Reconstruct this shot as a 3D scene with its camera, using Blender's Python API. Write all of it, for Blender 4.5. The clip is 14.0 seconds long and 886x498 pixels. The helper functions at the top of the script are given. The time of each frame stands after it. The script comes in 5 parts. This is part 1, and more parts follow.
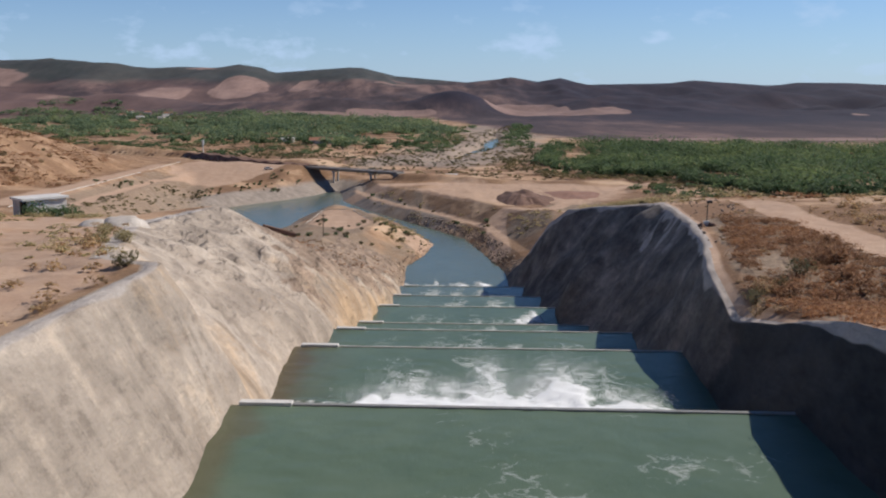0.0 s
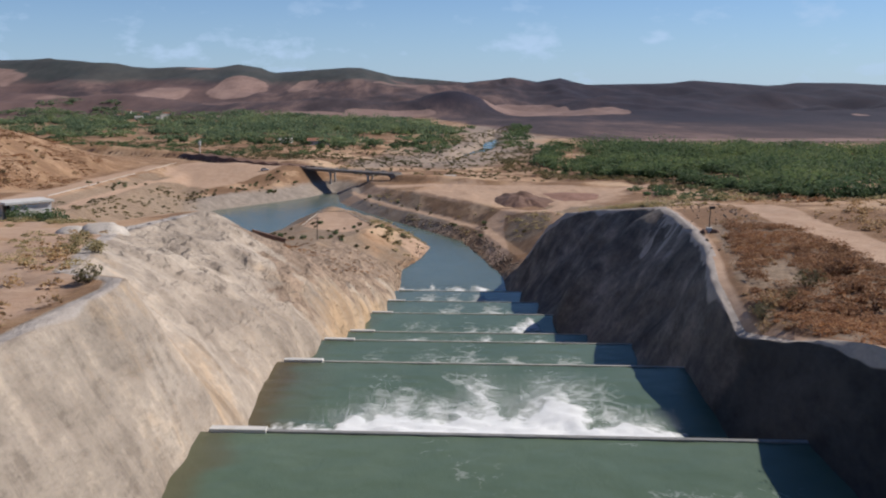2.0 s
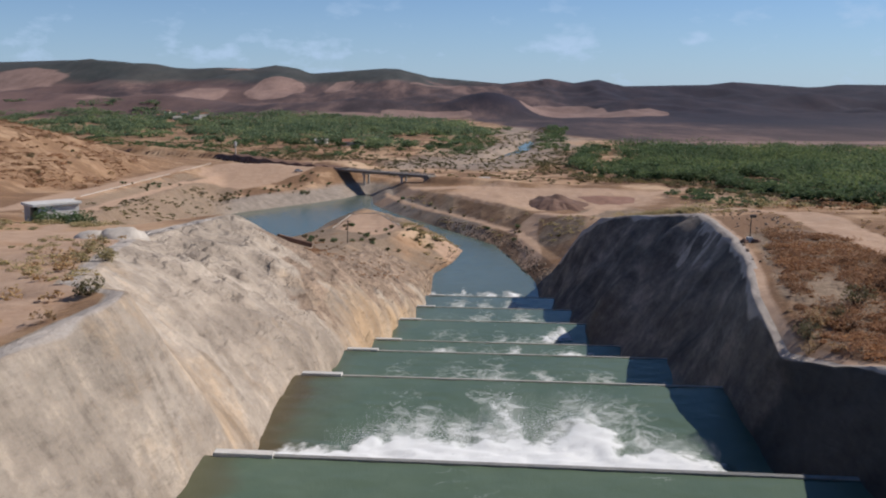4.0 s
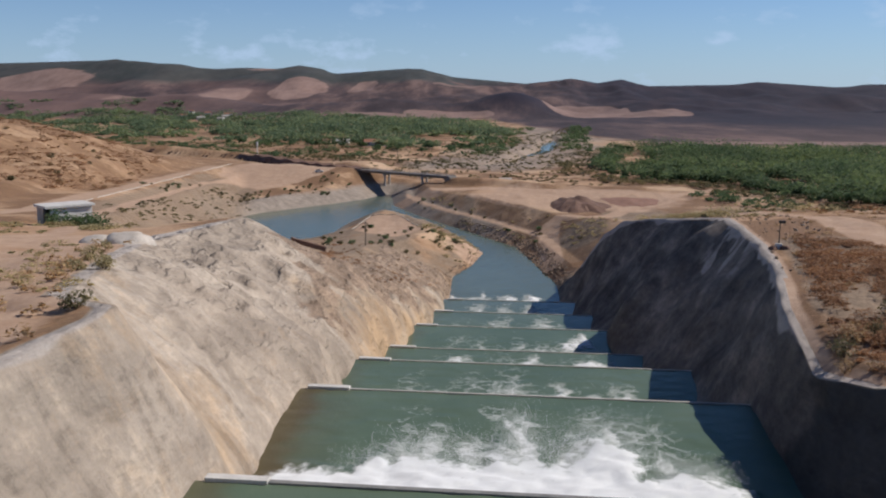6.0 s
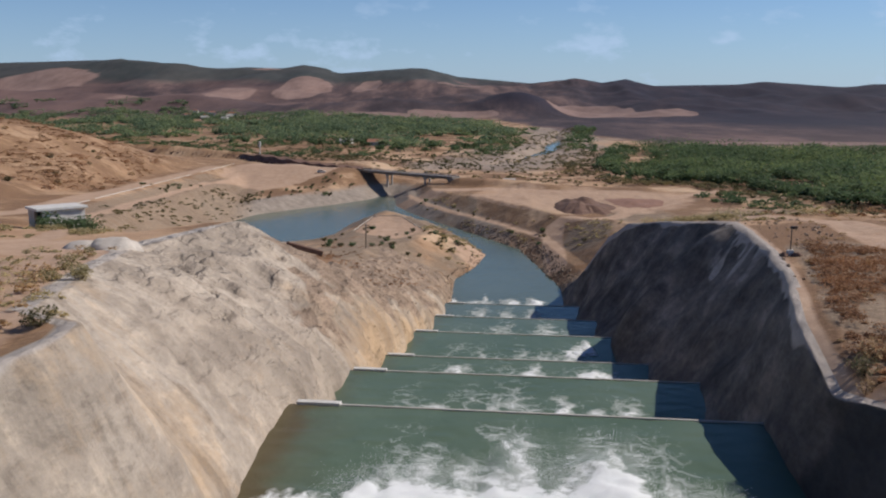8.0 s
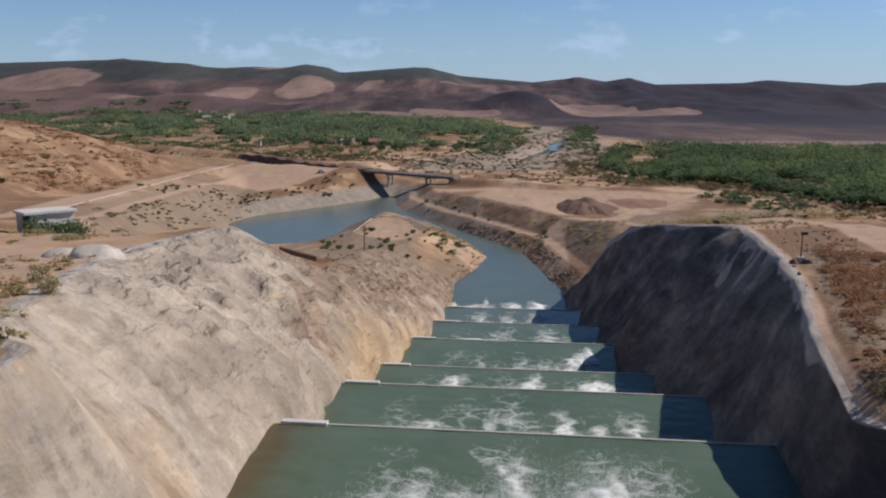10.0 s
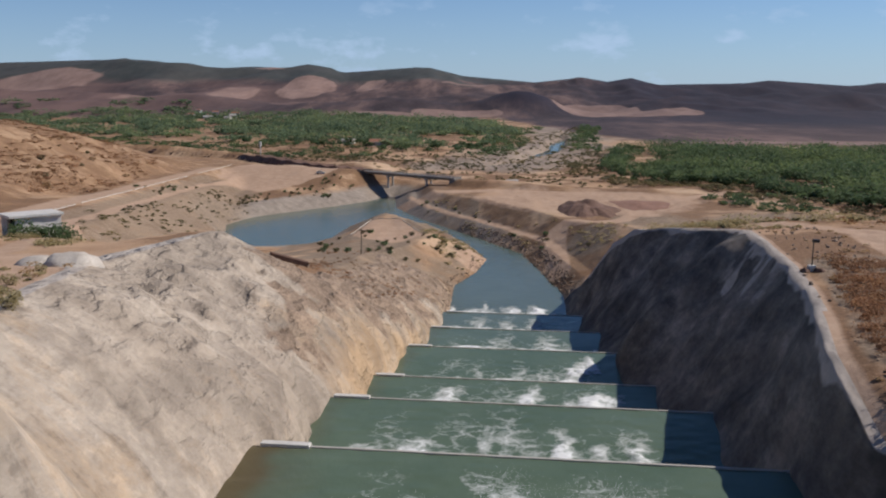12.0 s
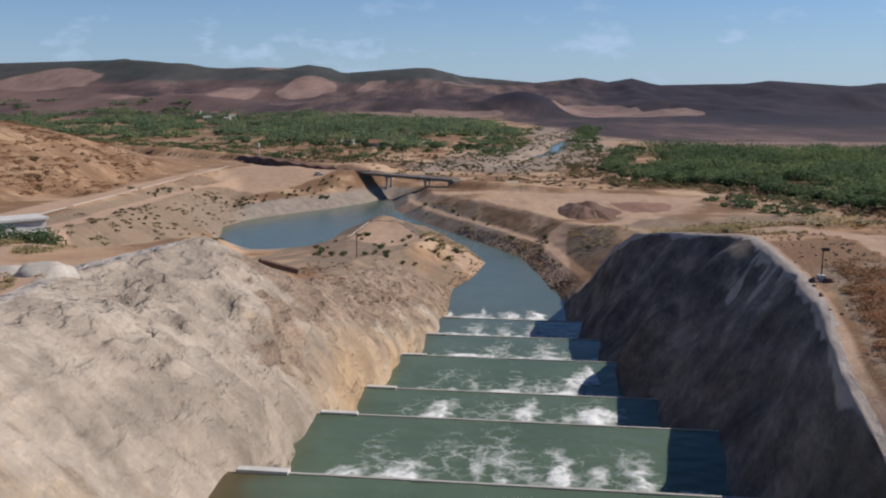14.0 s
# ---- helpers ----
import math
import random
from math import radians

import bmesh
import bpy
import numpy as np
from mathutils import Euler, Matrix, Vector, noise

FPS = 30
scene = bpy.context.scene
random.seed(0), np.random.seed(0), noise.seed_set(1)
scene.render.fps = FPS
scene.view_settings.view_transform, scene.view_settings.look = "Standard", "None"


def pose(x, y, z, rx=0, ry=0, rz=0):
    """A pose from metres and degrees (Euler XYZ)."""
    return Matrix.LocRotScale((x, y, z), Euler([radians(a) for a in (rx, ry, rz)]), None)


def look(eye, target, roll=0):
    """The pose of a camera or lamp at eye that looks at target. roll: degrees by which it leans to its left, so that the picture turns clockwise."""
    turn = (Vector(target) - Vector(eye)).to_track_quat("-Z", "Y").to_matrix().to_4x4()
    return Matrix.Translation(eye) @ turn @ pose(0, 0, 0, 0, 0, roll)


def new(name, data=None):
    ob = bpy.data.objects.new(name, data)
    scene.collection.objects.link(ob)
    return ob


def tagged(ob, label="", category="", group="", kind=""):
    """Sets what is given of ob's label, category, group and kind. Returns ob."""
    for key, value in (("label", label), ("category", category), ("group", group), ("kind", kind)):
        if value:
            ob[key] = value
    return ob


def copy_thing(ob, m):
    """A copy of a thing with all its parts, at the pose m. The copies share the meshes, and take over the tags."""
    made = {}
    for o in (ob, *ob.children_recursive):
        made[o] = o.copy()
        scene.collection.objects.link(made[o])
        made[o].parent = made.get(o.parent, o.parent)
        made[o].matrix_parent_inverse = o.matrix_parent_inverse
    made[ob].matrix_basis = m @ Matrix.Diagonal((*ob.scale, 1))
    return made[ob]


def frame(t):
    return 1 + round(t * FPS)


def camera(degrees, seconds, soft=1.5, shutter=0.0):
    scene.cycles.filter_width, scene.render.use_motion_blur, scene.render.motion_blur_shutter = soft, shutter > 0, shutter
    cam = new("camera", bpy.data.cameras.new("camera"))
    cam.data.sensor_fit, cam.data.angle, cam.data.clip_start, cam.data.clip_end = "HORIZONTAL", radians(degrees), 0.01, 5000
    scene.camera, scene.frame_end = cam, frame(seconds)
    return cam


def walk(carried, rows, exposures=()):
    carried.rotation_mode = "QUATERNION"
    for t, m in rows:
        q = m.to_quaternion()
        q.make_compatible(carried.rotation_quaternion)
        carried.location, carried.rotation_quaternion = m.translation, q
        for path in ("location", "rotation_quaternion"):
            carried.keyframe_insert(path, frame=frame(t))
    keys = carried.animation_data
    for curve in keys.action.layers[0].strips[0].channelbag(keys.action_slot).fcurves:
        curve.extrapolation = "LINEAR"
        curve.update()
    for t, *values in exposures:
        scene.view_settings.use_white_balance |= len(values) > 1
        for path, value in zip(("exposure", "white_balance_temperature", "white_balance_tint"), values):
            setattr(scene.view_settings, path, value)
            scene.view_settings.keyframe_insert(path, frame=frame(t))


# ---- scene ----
cam = camera(51.0, 14.0, soft=2.1)
# seconds, eye x y z, tilt, roll, heading
PATH = [
    (0, -0.000, 0.000, 54.000, 80.299, 0.068, 0.000),
    (0.5, 0.175, 1.058, 53.975, 80.290, 0.067, -0.028),
    (1, 0.377, 2.102, 54.004, 80.280, 0.051, -0.012),
    (1.5, 0.587, 3.119, 54.055, 80.298, 0.096, -0.011),
    (2, 0.802, 4.120, 54.158, 80.303, 0.069, -0.025),
    (2.5, 1.030, 5.084, 54.244, 80.341, 0.062, 0.195),
    (3, 1.246, 5.980, 54.280, 80.354, 0.022, 1.001),
    (5.5, 2.076, 10.402, 54.319, 80.370, -0.068, 3.236),
    (6, 2.218, 11.277, 54.341, 80.364, -0.046, 3.604),
    (6.5, 2.328, 12.143, 54.374, 80.371, -0.064, 3.685),
    (7, 2.436, 13.056, 54.376, 80.355, -0.036, 3.778),
    (7.5, 2.516, 13.972, 54.372, 80.359, -0.055, 3.839),
    (8, 2.614, 14.935, 54.414, 80.341, -0.071, 3.881),
    (10.5, 3.178, 19.864, 54.566, 80.283, 0.032, 4.082),
    (11, 3.274, 20.915, 54.557, 80.285, -0.003, 4.108),
    (11.5, 3.401, 21.962, 54.553, 80.287, 0.022, 4.154),
    (12, 3.534, 23.002, 54.565, 80.290, -0.005, 4.179),
    (12.5, 3.638, 23.979, 54.591, 80.308, 0.003, 4.199),
    (13, 3.741, 24.957, 54.625, 80.310, -0.005, 4.224),
    (13.5, 3.868, 25.973, 54.666, 80.306, 0.018, 4.232),
    (14, 4.028, 27.000, 54.666, 80.314, 0.018, 4.221),
]
walk(cam, [(t, pose(x, y, z, rx, ry, rz)) for t, x, y, z, rx, ry, rz in PATH], exposures=[(0.0, -0.06), (5.5, -0.19), (14.0, -0.22)])

# ---- light: one sun from the right and a clear sky ----
SUN_AZ, SUN_EL = radians(68), radians(40)  # azimuth clockwise from +y
to_sun = Vector((math.sin(SUN_AZ) * math.cos(SUN_EL), math.cos(SUN_AZ) * math.cos(SUN_EL), math.sin(SUN_EL)))
sun = new("sun", bpy.data.lights.new("sun", "SUN"))
sun.data.energy, sun.data.angle, sun.data.color = 4.9, radians(0.53), (1.0, 0.925, 0.86)
sun.matrix_basis = look((0, 0, 300), Vector((0, 0, 300)) - to_sun)

world = bpy.data.worlds.new("world")
scene.world = world
world.use_nodes = True
wn = world.node_tree.nodes
wl = world.node_tree.links
wn.clear()
sky = wn.new("ShaderNodeTexSky")
sky.sky_type, sky.sun_disc, sky.sun_elevation, sky.sun_rotation = "NISHITA", False, SUN_EL, SUN_AZ
sky.air_density, sky.dust_density, sky.ozone_density, sky.altitude = 1.0, 0.2, 2.5, 300
w_co = wn.new("ShaderNodeTexCoord")
w_map = wn.new("ShaderNodeMapping")
w_map.inputs["Scale"].default_value = (1.0, 1.0, 2.1)
w_noise = wn.new("ShaderNodeTexNoise")
w_noise.inputs["Scale"].default_value, w_noise.inputs["Detail"].default_value, w_noise.inputs["Roughness"].default_value = 15.0, 9.0, 0.58
w_ramp = wn.new("ShaderNodeValToRGB")
w_ramp.color_ramp.elements[0].position, w_ramp.color_ramp.elements[1].position = 0.455, 0.66
w_ramp.color_ramp.elements[1].color = (0.85, 0.85, 0.85, 1)
# the small fair-weather clouds keep to a low belt over the horizon
w_belt = wn.new("ShaderNodeValToRGB")
while len(w_belt.color_ramp.elements) < 4:
    w_belt.color_ramp.elements.new(0.5)
for element, (place, amount) in zip(w_belt.color_ramp.elements, ((0.0, 0.6), (0.045, 1.0), (0.085, 0.5), (0.16, 0.06))):
    element.position, element.color = place, (amount, amount, amount, 1)
w_puff = wn.new("ShaderNodeMath")
w_puff.operation = "MULTIPLY"
w_mix = wn.new("ShaderNodeMix")
w_mix.data_type = "RGBA"
w_mix.inputs["B"].default_value = (10.0, 9.6, 9.2, 1)
w_bg = wn.new("ShaderNodeBackground")
w_bg.inputs["Strength"].default_value = 0.074
w_out = wn.new("ShaderNodeOutputWorld")
wl.new(w_co.outputs["Generated"], w_map.inputs["Vector"])
wl.new(w_map.outputs["Vector"], w_noise.inputs["Vector"])
wl.new(w_noise.outputs["Fac"], w_ramp.inputs["Fac"])
# thin haze that whitens the sky towards the horizon
w_sep = wn.new("ShaderNodeSeparateXYZ")
w_haze = wn.new("ShaderNodeMapRange")
for key, value in (("From Min", 0.0), ("From Max", 0.16), ("To Min", 0.50), ("To Max", 0.0)):
    w_haze.inputs[key].default_value = value
w_max = wn.new("ShaderNodeMath")
w_max.operation = "MAXIMUM"
wl.new(w_co.outputs["Generated"], w_sep.inputs["Vector"])
wl.new(w_sep.outputs["Z"], w_haze.inputs["Value"])
wl.new(w_haze.outputs["Result"], w_max.inputs[0])
wl.new(w_sep.outputs["Z"], w_belt.inputs["Fac"])
wl.new(w_ramp.outputs["Color"], w_puff.inputs[0])
wl.new(w_belt.outputs["Color"], w_puff.inputs[1])
wl.new(w_puff.outputs["Value"], w_max.inputs[1])
wl.new(w_max.outputs["Value"], w_mix.inputs["Factor"])
wl.new(sky.outputs["Color"], w_mix.inputs["A"])
w_tint = wn.new("ShaderNodeMix")
w_tint.data_type, w_tint.blend_type = "RGBA", "MULTIPLY"
w_tint.inputs["Factor"].default_value, w_tint.inputs["B"].default_value = 1.0, (0.68, 0.945, 1.36, 1)
wl.new(w_mix.outputs["Result"], w_tint.inputs["A"])
w_deep = wn.new("ShaderNodeMapRange")
for key, value in (("From Min", 0.12), ("From Max", 0.9), ("To Min", 1.0), ("To Max", 0.46)):
    w_deep.inputs[key].default_value = value
w_dim = wn.new("ShaderNodeMix")
w_dim.data_type, w_dim.blend_type = "RGBA", "MULTIPLY"
w_dim.inputs["Factor"].default_value = 1.0
wl.new(w_sep.outputs["Z"], w_deep.inputs["Value"])
wl.new(w_tint.outputs["Result"], w_dim.inputs["A"])
wl.new(w_deep.outputs["Result"], w_dim.inputs["B"])
wl.new(w_dim.outputs["Result"], w_bg.inputs["Color"])
wl.new(w_bg.outputs["Background"], w_out.inputs["Surface"])


# ---- materials ----
def tex(nt, kind, scale, detail=6.0, rough=0.6, stretch=(1, 1, 1), turn=0.0):
    """A noise or voronoi texture in metres of the object's own space."""
    co = nt.nodes.new("ShaderNodeTexCoord")
    mp = nt.nodes.new("ShaderNodeMapping")
    mp.inputs["Scale"].default_value = stretch
    mp.inputs["Rotation"].default_value = (0, 0, turn)
    nt.links.new(co.outputs["Object"], mp.inputs["Vector"])
    n = nt.nodes.new("ShaderNodeTexNoise" if kind == "noise" else "ShaderNodeTexVoronoi")
    n.inputs["Scale"].default_value = scale
    if kind == "noise":
        n.inputs["Detail"].default_value, n.inputs["Roughness"].default_value = detail, rough
    nt.links.new(mp.outputs["Vector"], n.inputs["Vector"])
    return n.outputs["Fac"] if kind == "noise" else n.outputs["Distance"]


def ramp(nt, fac, stops):
    r = nt.nodes.new("ShaderNodeValToRGB")
    while len(r.color_ramp.elements) < len(stops):
        r.color_ramp.elements.new(0.5)
    for e, (p, c) in zip(r.color_ramp.elements, stops):
        e.position, e.color = p, (*c, 1)
    nt.links.new(fac, r.inputs["Fac"])
    return r.outputs["Color"]


def mixed(nt, fac, a, b, how="MIX"):
    m = nt.nodes.new("ShaderNodeMix")
    m.data_type, m.blend_type = "RGBA", how
    for key, v in (("Factor", fac), ("A", a), ("B", b)):
        if isinstance(v, (int, float)):
            m.inputs[key].default_value = v
        elif isinstance(v, tuple):
            m.inputs[key].default_value = (*v, 1)
        else:
            nt.links.new(v, m.inputs[key])
    return m.outputs["Result"]


def attr(nt, name):
    a = nt.nodes.new("ShaderNodeAttribute")
    a.attribute_name = name
    return a.outputs["Fac"]


def material(name, roughness=0.9, metallic=0.0):
    m = bpy.data.materials.new(name)
    m.use_nodes = True
    b = m.node_tree.nodes["Principled BSDF"]
    b.inputs["Roughness"].default_value, b.inputs["Metallic"].default_value = roughness, metallic
    b.inputs["Specular IOR Level"].default_value = 0.25
    return m, m.node_tree, b


def relief(nt, b, height, strength, distance=0.1):
    n = nt.nodes.new("ShaderNodeBump")
    n.inputs["Strength"].default_value, n.inputs["Distance"].default_value = strength, distance
    nt.links.new(height, n.inputs["Height"])
    nt.links.new(n.outputs["Normal"], b.inputs["Normal"])


def simple(name, c1, c2, scale=2.0, roughness=0.85, metallic=0.0, bump=0.3, fine=None):
    """Two tones, broken at a coarse and a fine scale."""
    m, nt, b = material(name, roughness, metallic)
    col = ramp(nt, tex(nt, "noise", scale, 8, 0.65), [(0.3, c1), (0.7, c2)])
    f = tex(nt, "noise", fine or scale * 9, 5, 0.7)
    col = mixed(nt, 0.55, col, ramp(nt, f, [(0.25, (0.55, 0.55, 0.55)), (0.75, (1, 1, 1))]), "MULTIPLY")
    nt.links.new(col, b.inputs["Base Color"])
    if bump:
        relief(nt, b, f, bump)
    return m


def foliage(name, c1, c2, c3, vary=1.0):
    """Leaves: each clump its own tone."""
    m, nt, b = material(name, 0.75)
    g = nt.nodes.new("ShaderNodeNewGeometry")
    col = ramp(nt, g.outputs["Random Per Island"], [(0.0, c1), (0.5, c2), (1.0, c3)])
    big = ramp(nt, tex(nt, "noise", 0.026, 7, 0.70), [(0.38, (0.62, 0.70, 0.66)), (0.5, (1.0, 1.0, 0.95)), (0.61, (1.50, 1.36, 1.06))])
    col = mixed(nt, vary, col, big, "MULTIPLY")
    nt.links.new(col, b.inputs["Base Color"])
    thin = nt.nodes.new("ShaderNodeBsdfTranslucent")
    nt.links.new(col, thin.inputs["Color"])
    both = nt.nodes.new("ShaderNodeMixShader")
    both.inputs["Fac"].default_value = 0.45
    nt.links.new(b.outputs["BSDF"], both.inputs[1])
    nt.links.new(thin.outputs["BSDF"], both.inputs[2])
    nt.links.new(both.outputs["Shader"], nt.nodes["Material Output"].inputs["Surface"])
    return m


# soil of the plateau and the valley: dry dirt, straw grass, gravel, with worn tracks by attribute
M_SOIL, nt, b = material("dry_soil", 0.95)
big = tex(nt, "noise", 0.035, 8, 0.62)
mid = tex(nt, "noise", 0.35, 8, 0.7)
fine = tex(nt, "noise", 2.6, 6, 0.75)
dirt = ramp(nt, big, [(0.3, (0.34, 0.19, 0.105)), (0.5, (0.53, 0.352, 0.22)), (0.7, (0.64, 0.465, 0.31))])
straw = ramp(nt, fine, [(0.25, (0.17, 0.092, 0.046)), (0.55, (0.31, 0.185, 0.095)), (0.8, (0.46, 0.31, 0.17))])
scrub_mask = ramp(nt, mixed(nt, 0.5, mid, attr(nt, "scrub")), [(0.42, (0, 0, 0)), (0.62, (1, 1, 1))])
col = mixed(nt, scrub_mask, dirt, straw)
# low dead growth in patches
patch = ramp(nt, mixed(nt, 0.42, tex(nt, "noise", 0.2, 9, 0.72), attr(nt, "scrub")), [(0.49, (0, 0, 0)), (0.53, (0.5, 0.5, 0.5)), (0.58, (0.85, 0.85, 0.85))])
col = mixed(nt, patch, col, ramp(nt, fine, [(0.25, (0.14, 0.080, 0.048)), (0.55, (0.25, 0.145, 0.082)), (0.8, (0.40, 0.255, 0.155))]))
gravel = ramp(nt, mid, [(0.3, (0.23, 0.19, 0.155)), (0.7, (0.42, 0.355, 0.295))])
col = mixed(nt, ramp(nt, mixed(nt, 0.35, attr(nt, "gravel"), mid), [(0.3, (0, 0, 0)), (0.6, (1, 1, 1))]), col, gravel)
# raw grey-brown earth of the cut banks
brown = ramp(nt, mixed(nt, 0.5, mid, fine), [(0.32, (0.145, 0.104, 0.070)), (0.5, (0.275, 0.202, 0.140)), (0.68, (0.43, 0.325, 0.230))])
col = mixed(nt, ramp(nt, mixed(nt, 0.35, attr(nt, "brown"), mid), [(0.32, (0, 0, 0)), (0.6, (1, 1, 1))]), col, brown)
track = ramp(nt, mid, [(0.3, (0.43, 0.280, 0.188)), (0.7, (0.56, 0.398, 0.282))])
col = mixed(nt, ramp(nt, mixed(nt, 0.3, attr(nt, "track"), mid), [(0.38, (0, 0, 0)), (0.6, (1, 1, 1))]), col, track)
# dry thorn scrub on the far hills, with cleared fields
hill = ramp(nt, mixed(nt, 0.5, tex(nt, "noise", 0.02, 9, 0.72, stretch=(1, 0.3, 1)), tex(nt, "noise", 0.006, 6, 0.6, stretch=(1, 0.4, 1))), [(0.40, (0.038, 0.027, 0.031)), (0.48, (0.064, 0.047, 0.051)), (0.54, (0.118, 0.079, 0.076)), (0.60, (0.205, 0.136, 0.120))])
# left hills paled for distance haze; a bare reddish band on the right
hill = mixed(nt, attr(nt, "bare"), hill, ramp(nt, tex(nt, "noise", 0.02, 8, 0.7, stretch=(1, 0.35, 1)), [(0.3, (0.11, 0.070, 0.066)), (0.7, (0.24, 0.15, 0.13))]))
# distance haze of the right hills painted as a dark blue tone
hill = mixed(nt, attr(nt, "haze_tone"), hill, ramp(nt, tex(nt, "noise", 0.02, 8, 0.7, stretch=(1, 0.35, 1)), [(0.35, (0.010, 0.013, 0.030)), (0.65, (0.026, 0.021, 0.038))]))
# green of the ridge tops, blued for haze
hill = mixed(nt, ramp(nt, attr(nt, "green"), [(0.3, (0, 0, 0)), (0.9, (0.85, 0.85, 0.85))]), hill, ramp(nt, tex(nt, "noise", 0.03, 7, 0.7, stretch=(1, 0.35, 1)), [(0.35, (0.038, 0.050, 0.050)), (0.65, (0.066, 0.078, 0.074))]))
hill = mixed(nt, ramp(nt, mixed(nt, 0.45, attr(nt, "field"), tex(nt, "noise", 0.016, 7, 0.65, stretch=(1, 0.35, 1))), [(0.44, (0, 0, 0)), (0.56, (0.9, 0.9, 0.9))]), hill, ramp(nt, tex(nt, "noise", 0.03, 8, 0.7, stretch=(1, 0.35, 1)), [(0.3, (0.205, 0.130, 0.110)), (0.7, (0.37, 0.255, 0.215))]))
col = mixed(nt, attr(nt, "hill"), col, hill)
shade = ramp(nt, fine, [(0.2, (0.72, 0.72, 0.72)), (0.7, (1, 1, 1))])
nt.links.new(mixed(nt, 0.8, col, shade, "MULTIPLY"), b.inputs["Base Color"])
relief(nt, b, mixed(nt, 0.5, tex(nt, "noise", 0.5, 8, 0.7, stretch=(1, 0.4, 1)), fine), 0.5, 0.3)

# sprayed concrete on the cut slopes: pale grey, ochre seepage, run-off streaks down the fall line, a pale trowelled rim
M_SHOT, nt, b = material("sprayed_concrete", 0.92)
big = tex(nt, "noise", 0.08, 8, 0.62)
mid = tex(nt, "noise", 0.7, 8, 0.70, stretch=(1, 0.55, 1))
fine = tex(nt, "noise", 3.0, 7, 0.75, stretch=(1, 0.5, 1))
streak = tex(nt, "noise", 0.5, 8, 0.66, stretch=(0.42, 0.75, 0.42), turn=0.22)
col = ramp(nt, big, [(0.3, (0.30, 0.253, 0.205)), (0.48, (0.39, 0.329, 0.268)), (0.66, (0.505, 0.435, 0.361))])
col = mixed(nt, 0.55, col, ramp(nt, mid, [(0.3, (0.74, 0.72, 0.70)), (0.5, (0.98, 0.98, 0.98)), (0.7, (1.15, 1.13, 1.10))]), "MULTIPLY")
col = mixed(nt, 0.45, col, ramp(nt, streak, [(0.36, (0.66, 0.63, 0.60)), (0.48, (0.97, 0.96, 0.95)), (0.60, (1.0, 1.0, 1.0)), (0.70, (1.16, 1.13, 1.08))]), "MULTIPLY")
ochre = mixed(nt, 0.5, tex(nt, "noise", 0.8, 8, 0.7, stretch=(0.6, 0.7, 0.6)), attr(nt, "ochre"))
col = mixed(nt, ramp(nt, ochre, [(0.47, (0, 0, 0)), (0.72, (0.8, 0.8, 0.8))]), col, (0.46, 0.315, 0.185))
col = mixed(nt, ramp(nt, mixed(nt, 0.35, attr(nt, "rock"), mid), [(0.40, (0, 0, 0)), (0.60, (0.92, 0.92, 0.92))]), col, ramp(nt, mixed(nt, 0.45, mid, fine), [(0.33, (0.135, 0.094, 0.068)), (0.5, (0.28, 0.205, 0.15)), (0.67, (0.44, 0.335, 0.245))]))
col = mixed(nt, 0.4, col, ramp(nt, fine, [(0.25, (0.66, 0.68, 0.68)), (0.7, (1.08, 1.08, 1.08))]), "MULTIPLY")
lump = tex(nt, "noise", 0.62, 4, 0.5, stretch=(1, 0.55, 1), turn=0.45)
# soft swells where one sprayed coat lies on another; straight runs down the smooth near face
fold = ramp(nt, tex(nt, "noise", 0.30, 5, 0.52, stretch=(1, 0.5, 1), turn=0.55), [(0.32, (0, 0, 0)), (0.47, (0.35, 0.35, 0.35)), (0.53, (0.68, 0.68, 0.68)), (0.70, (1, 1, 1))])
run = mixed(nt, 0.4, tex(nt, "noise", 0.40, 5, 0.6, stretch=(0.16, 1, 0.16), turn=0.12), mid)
# fold shading painted in: hollows darkened, swells lightened; near face gets streak tones
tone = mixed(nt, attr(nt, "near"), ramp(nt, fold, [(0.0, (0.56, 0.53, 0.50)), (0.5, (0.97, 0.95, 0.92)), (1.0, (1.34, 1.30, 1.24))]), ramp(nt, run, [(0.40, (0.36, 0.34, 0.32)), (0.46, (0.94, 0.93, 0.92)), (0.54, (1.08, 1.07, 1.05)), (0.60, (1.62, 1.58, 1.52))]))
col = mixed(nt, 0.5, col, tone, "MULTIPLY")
rim = ramp(nt, mixed(nt, 0.25, attr(nt, "lip"), mid), [(0.42, (0, 0, 0)), (0.62, (0.85, 0.85, 0.85))])
col = mixed(nt, rim, col, ramp(nt, fine, [(0.3, (0.36, 0.32, 0.285)), (0.7, (0.46, 0.415, 0.375))]))
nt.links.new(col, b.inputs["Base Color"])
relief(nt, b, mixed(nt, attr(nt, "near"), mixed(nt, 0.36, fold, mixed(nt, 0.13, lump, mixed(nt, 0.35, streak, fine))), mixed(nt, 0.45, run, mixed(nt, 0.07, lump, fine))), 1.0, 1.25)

# the right-hand cut: rock whose base tones are darkened to carry its shade, under a thin grey skin that has run down
# it, paler where the skin is whole along the lip
M_ROCK, nt, b = material("shade_dark_rock", 0.85)
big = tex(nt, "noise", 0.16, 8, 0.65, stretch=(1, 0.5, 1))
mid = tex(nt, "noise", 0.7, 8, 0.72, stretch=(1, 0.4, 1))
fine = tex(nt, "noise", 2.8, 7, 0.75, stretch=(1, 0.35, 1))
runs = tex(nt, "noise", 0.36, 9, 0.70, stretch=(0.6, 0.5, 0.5))
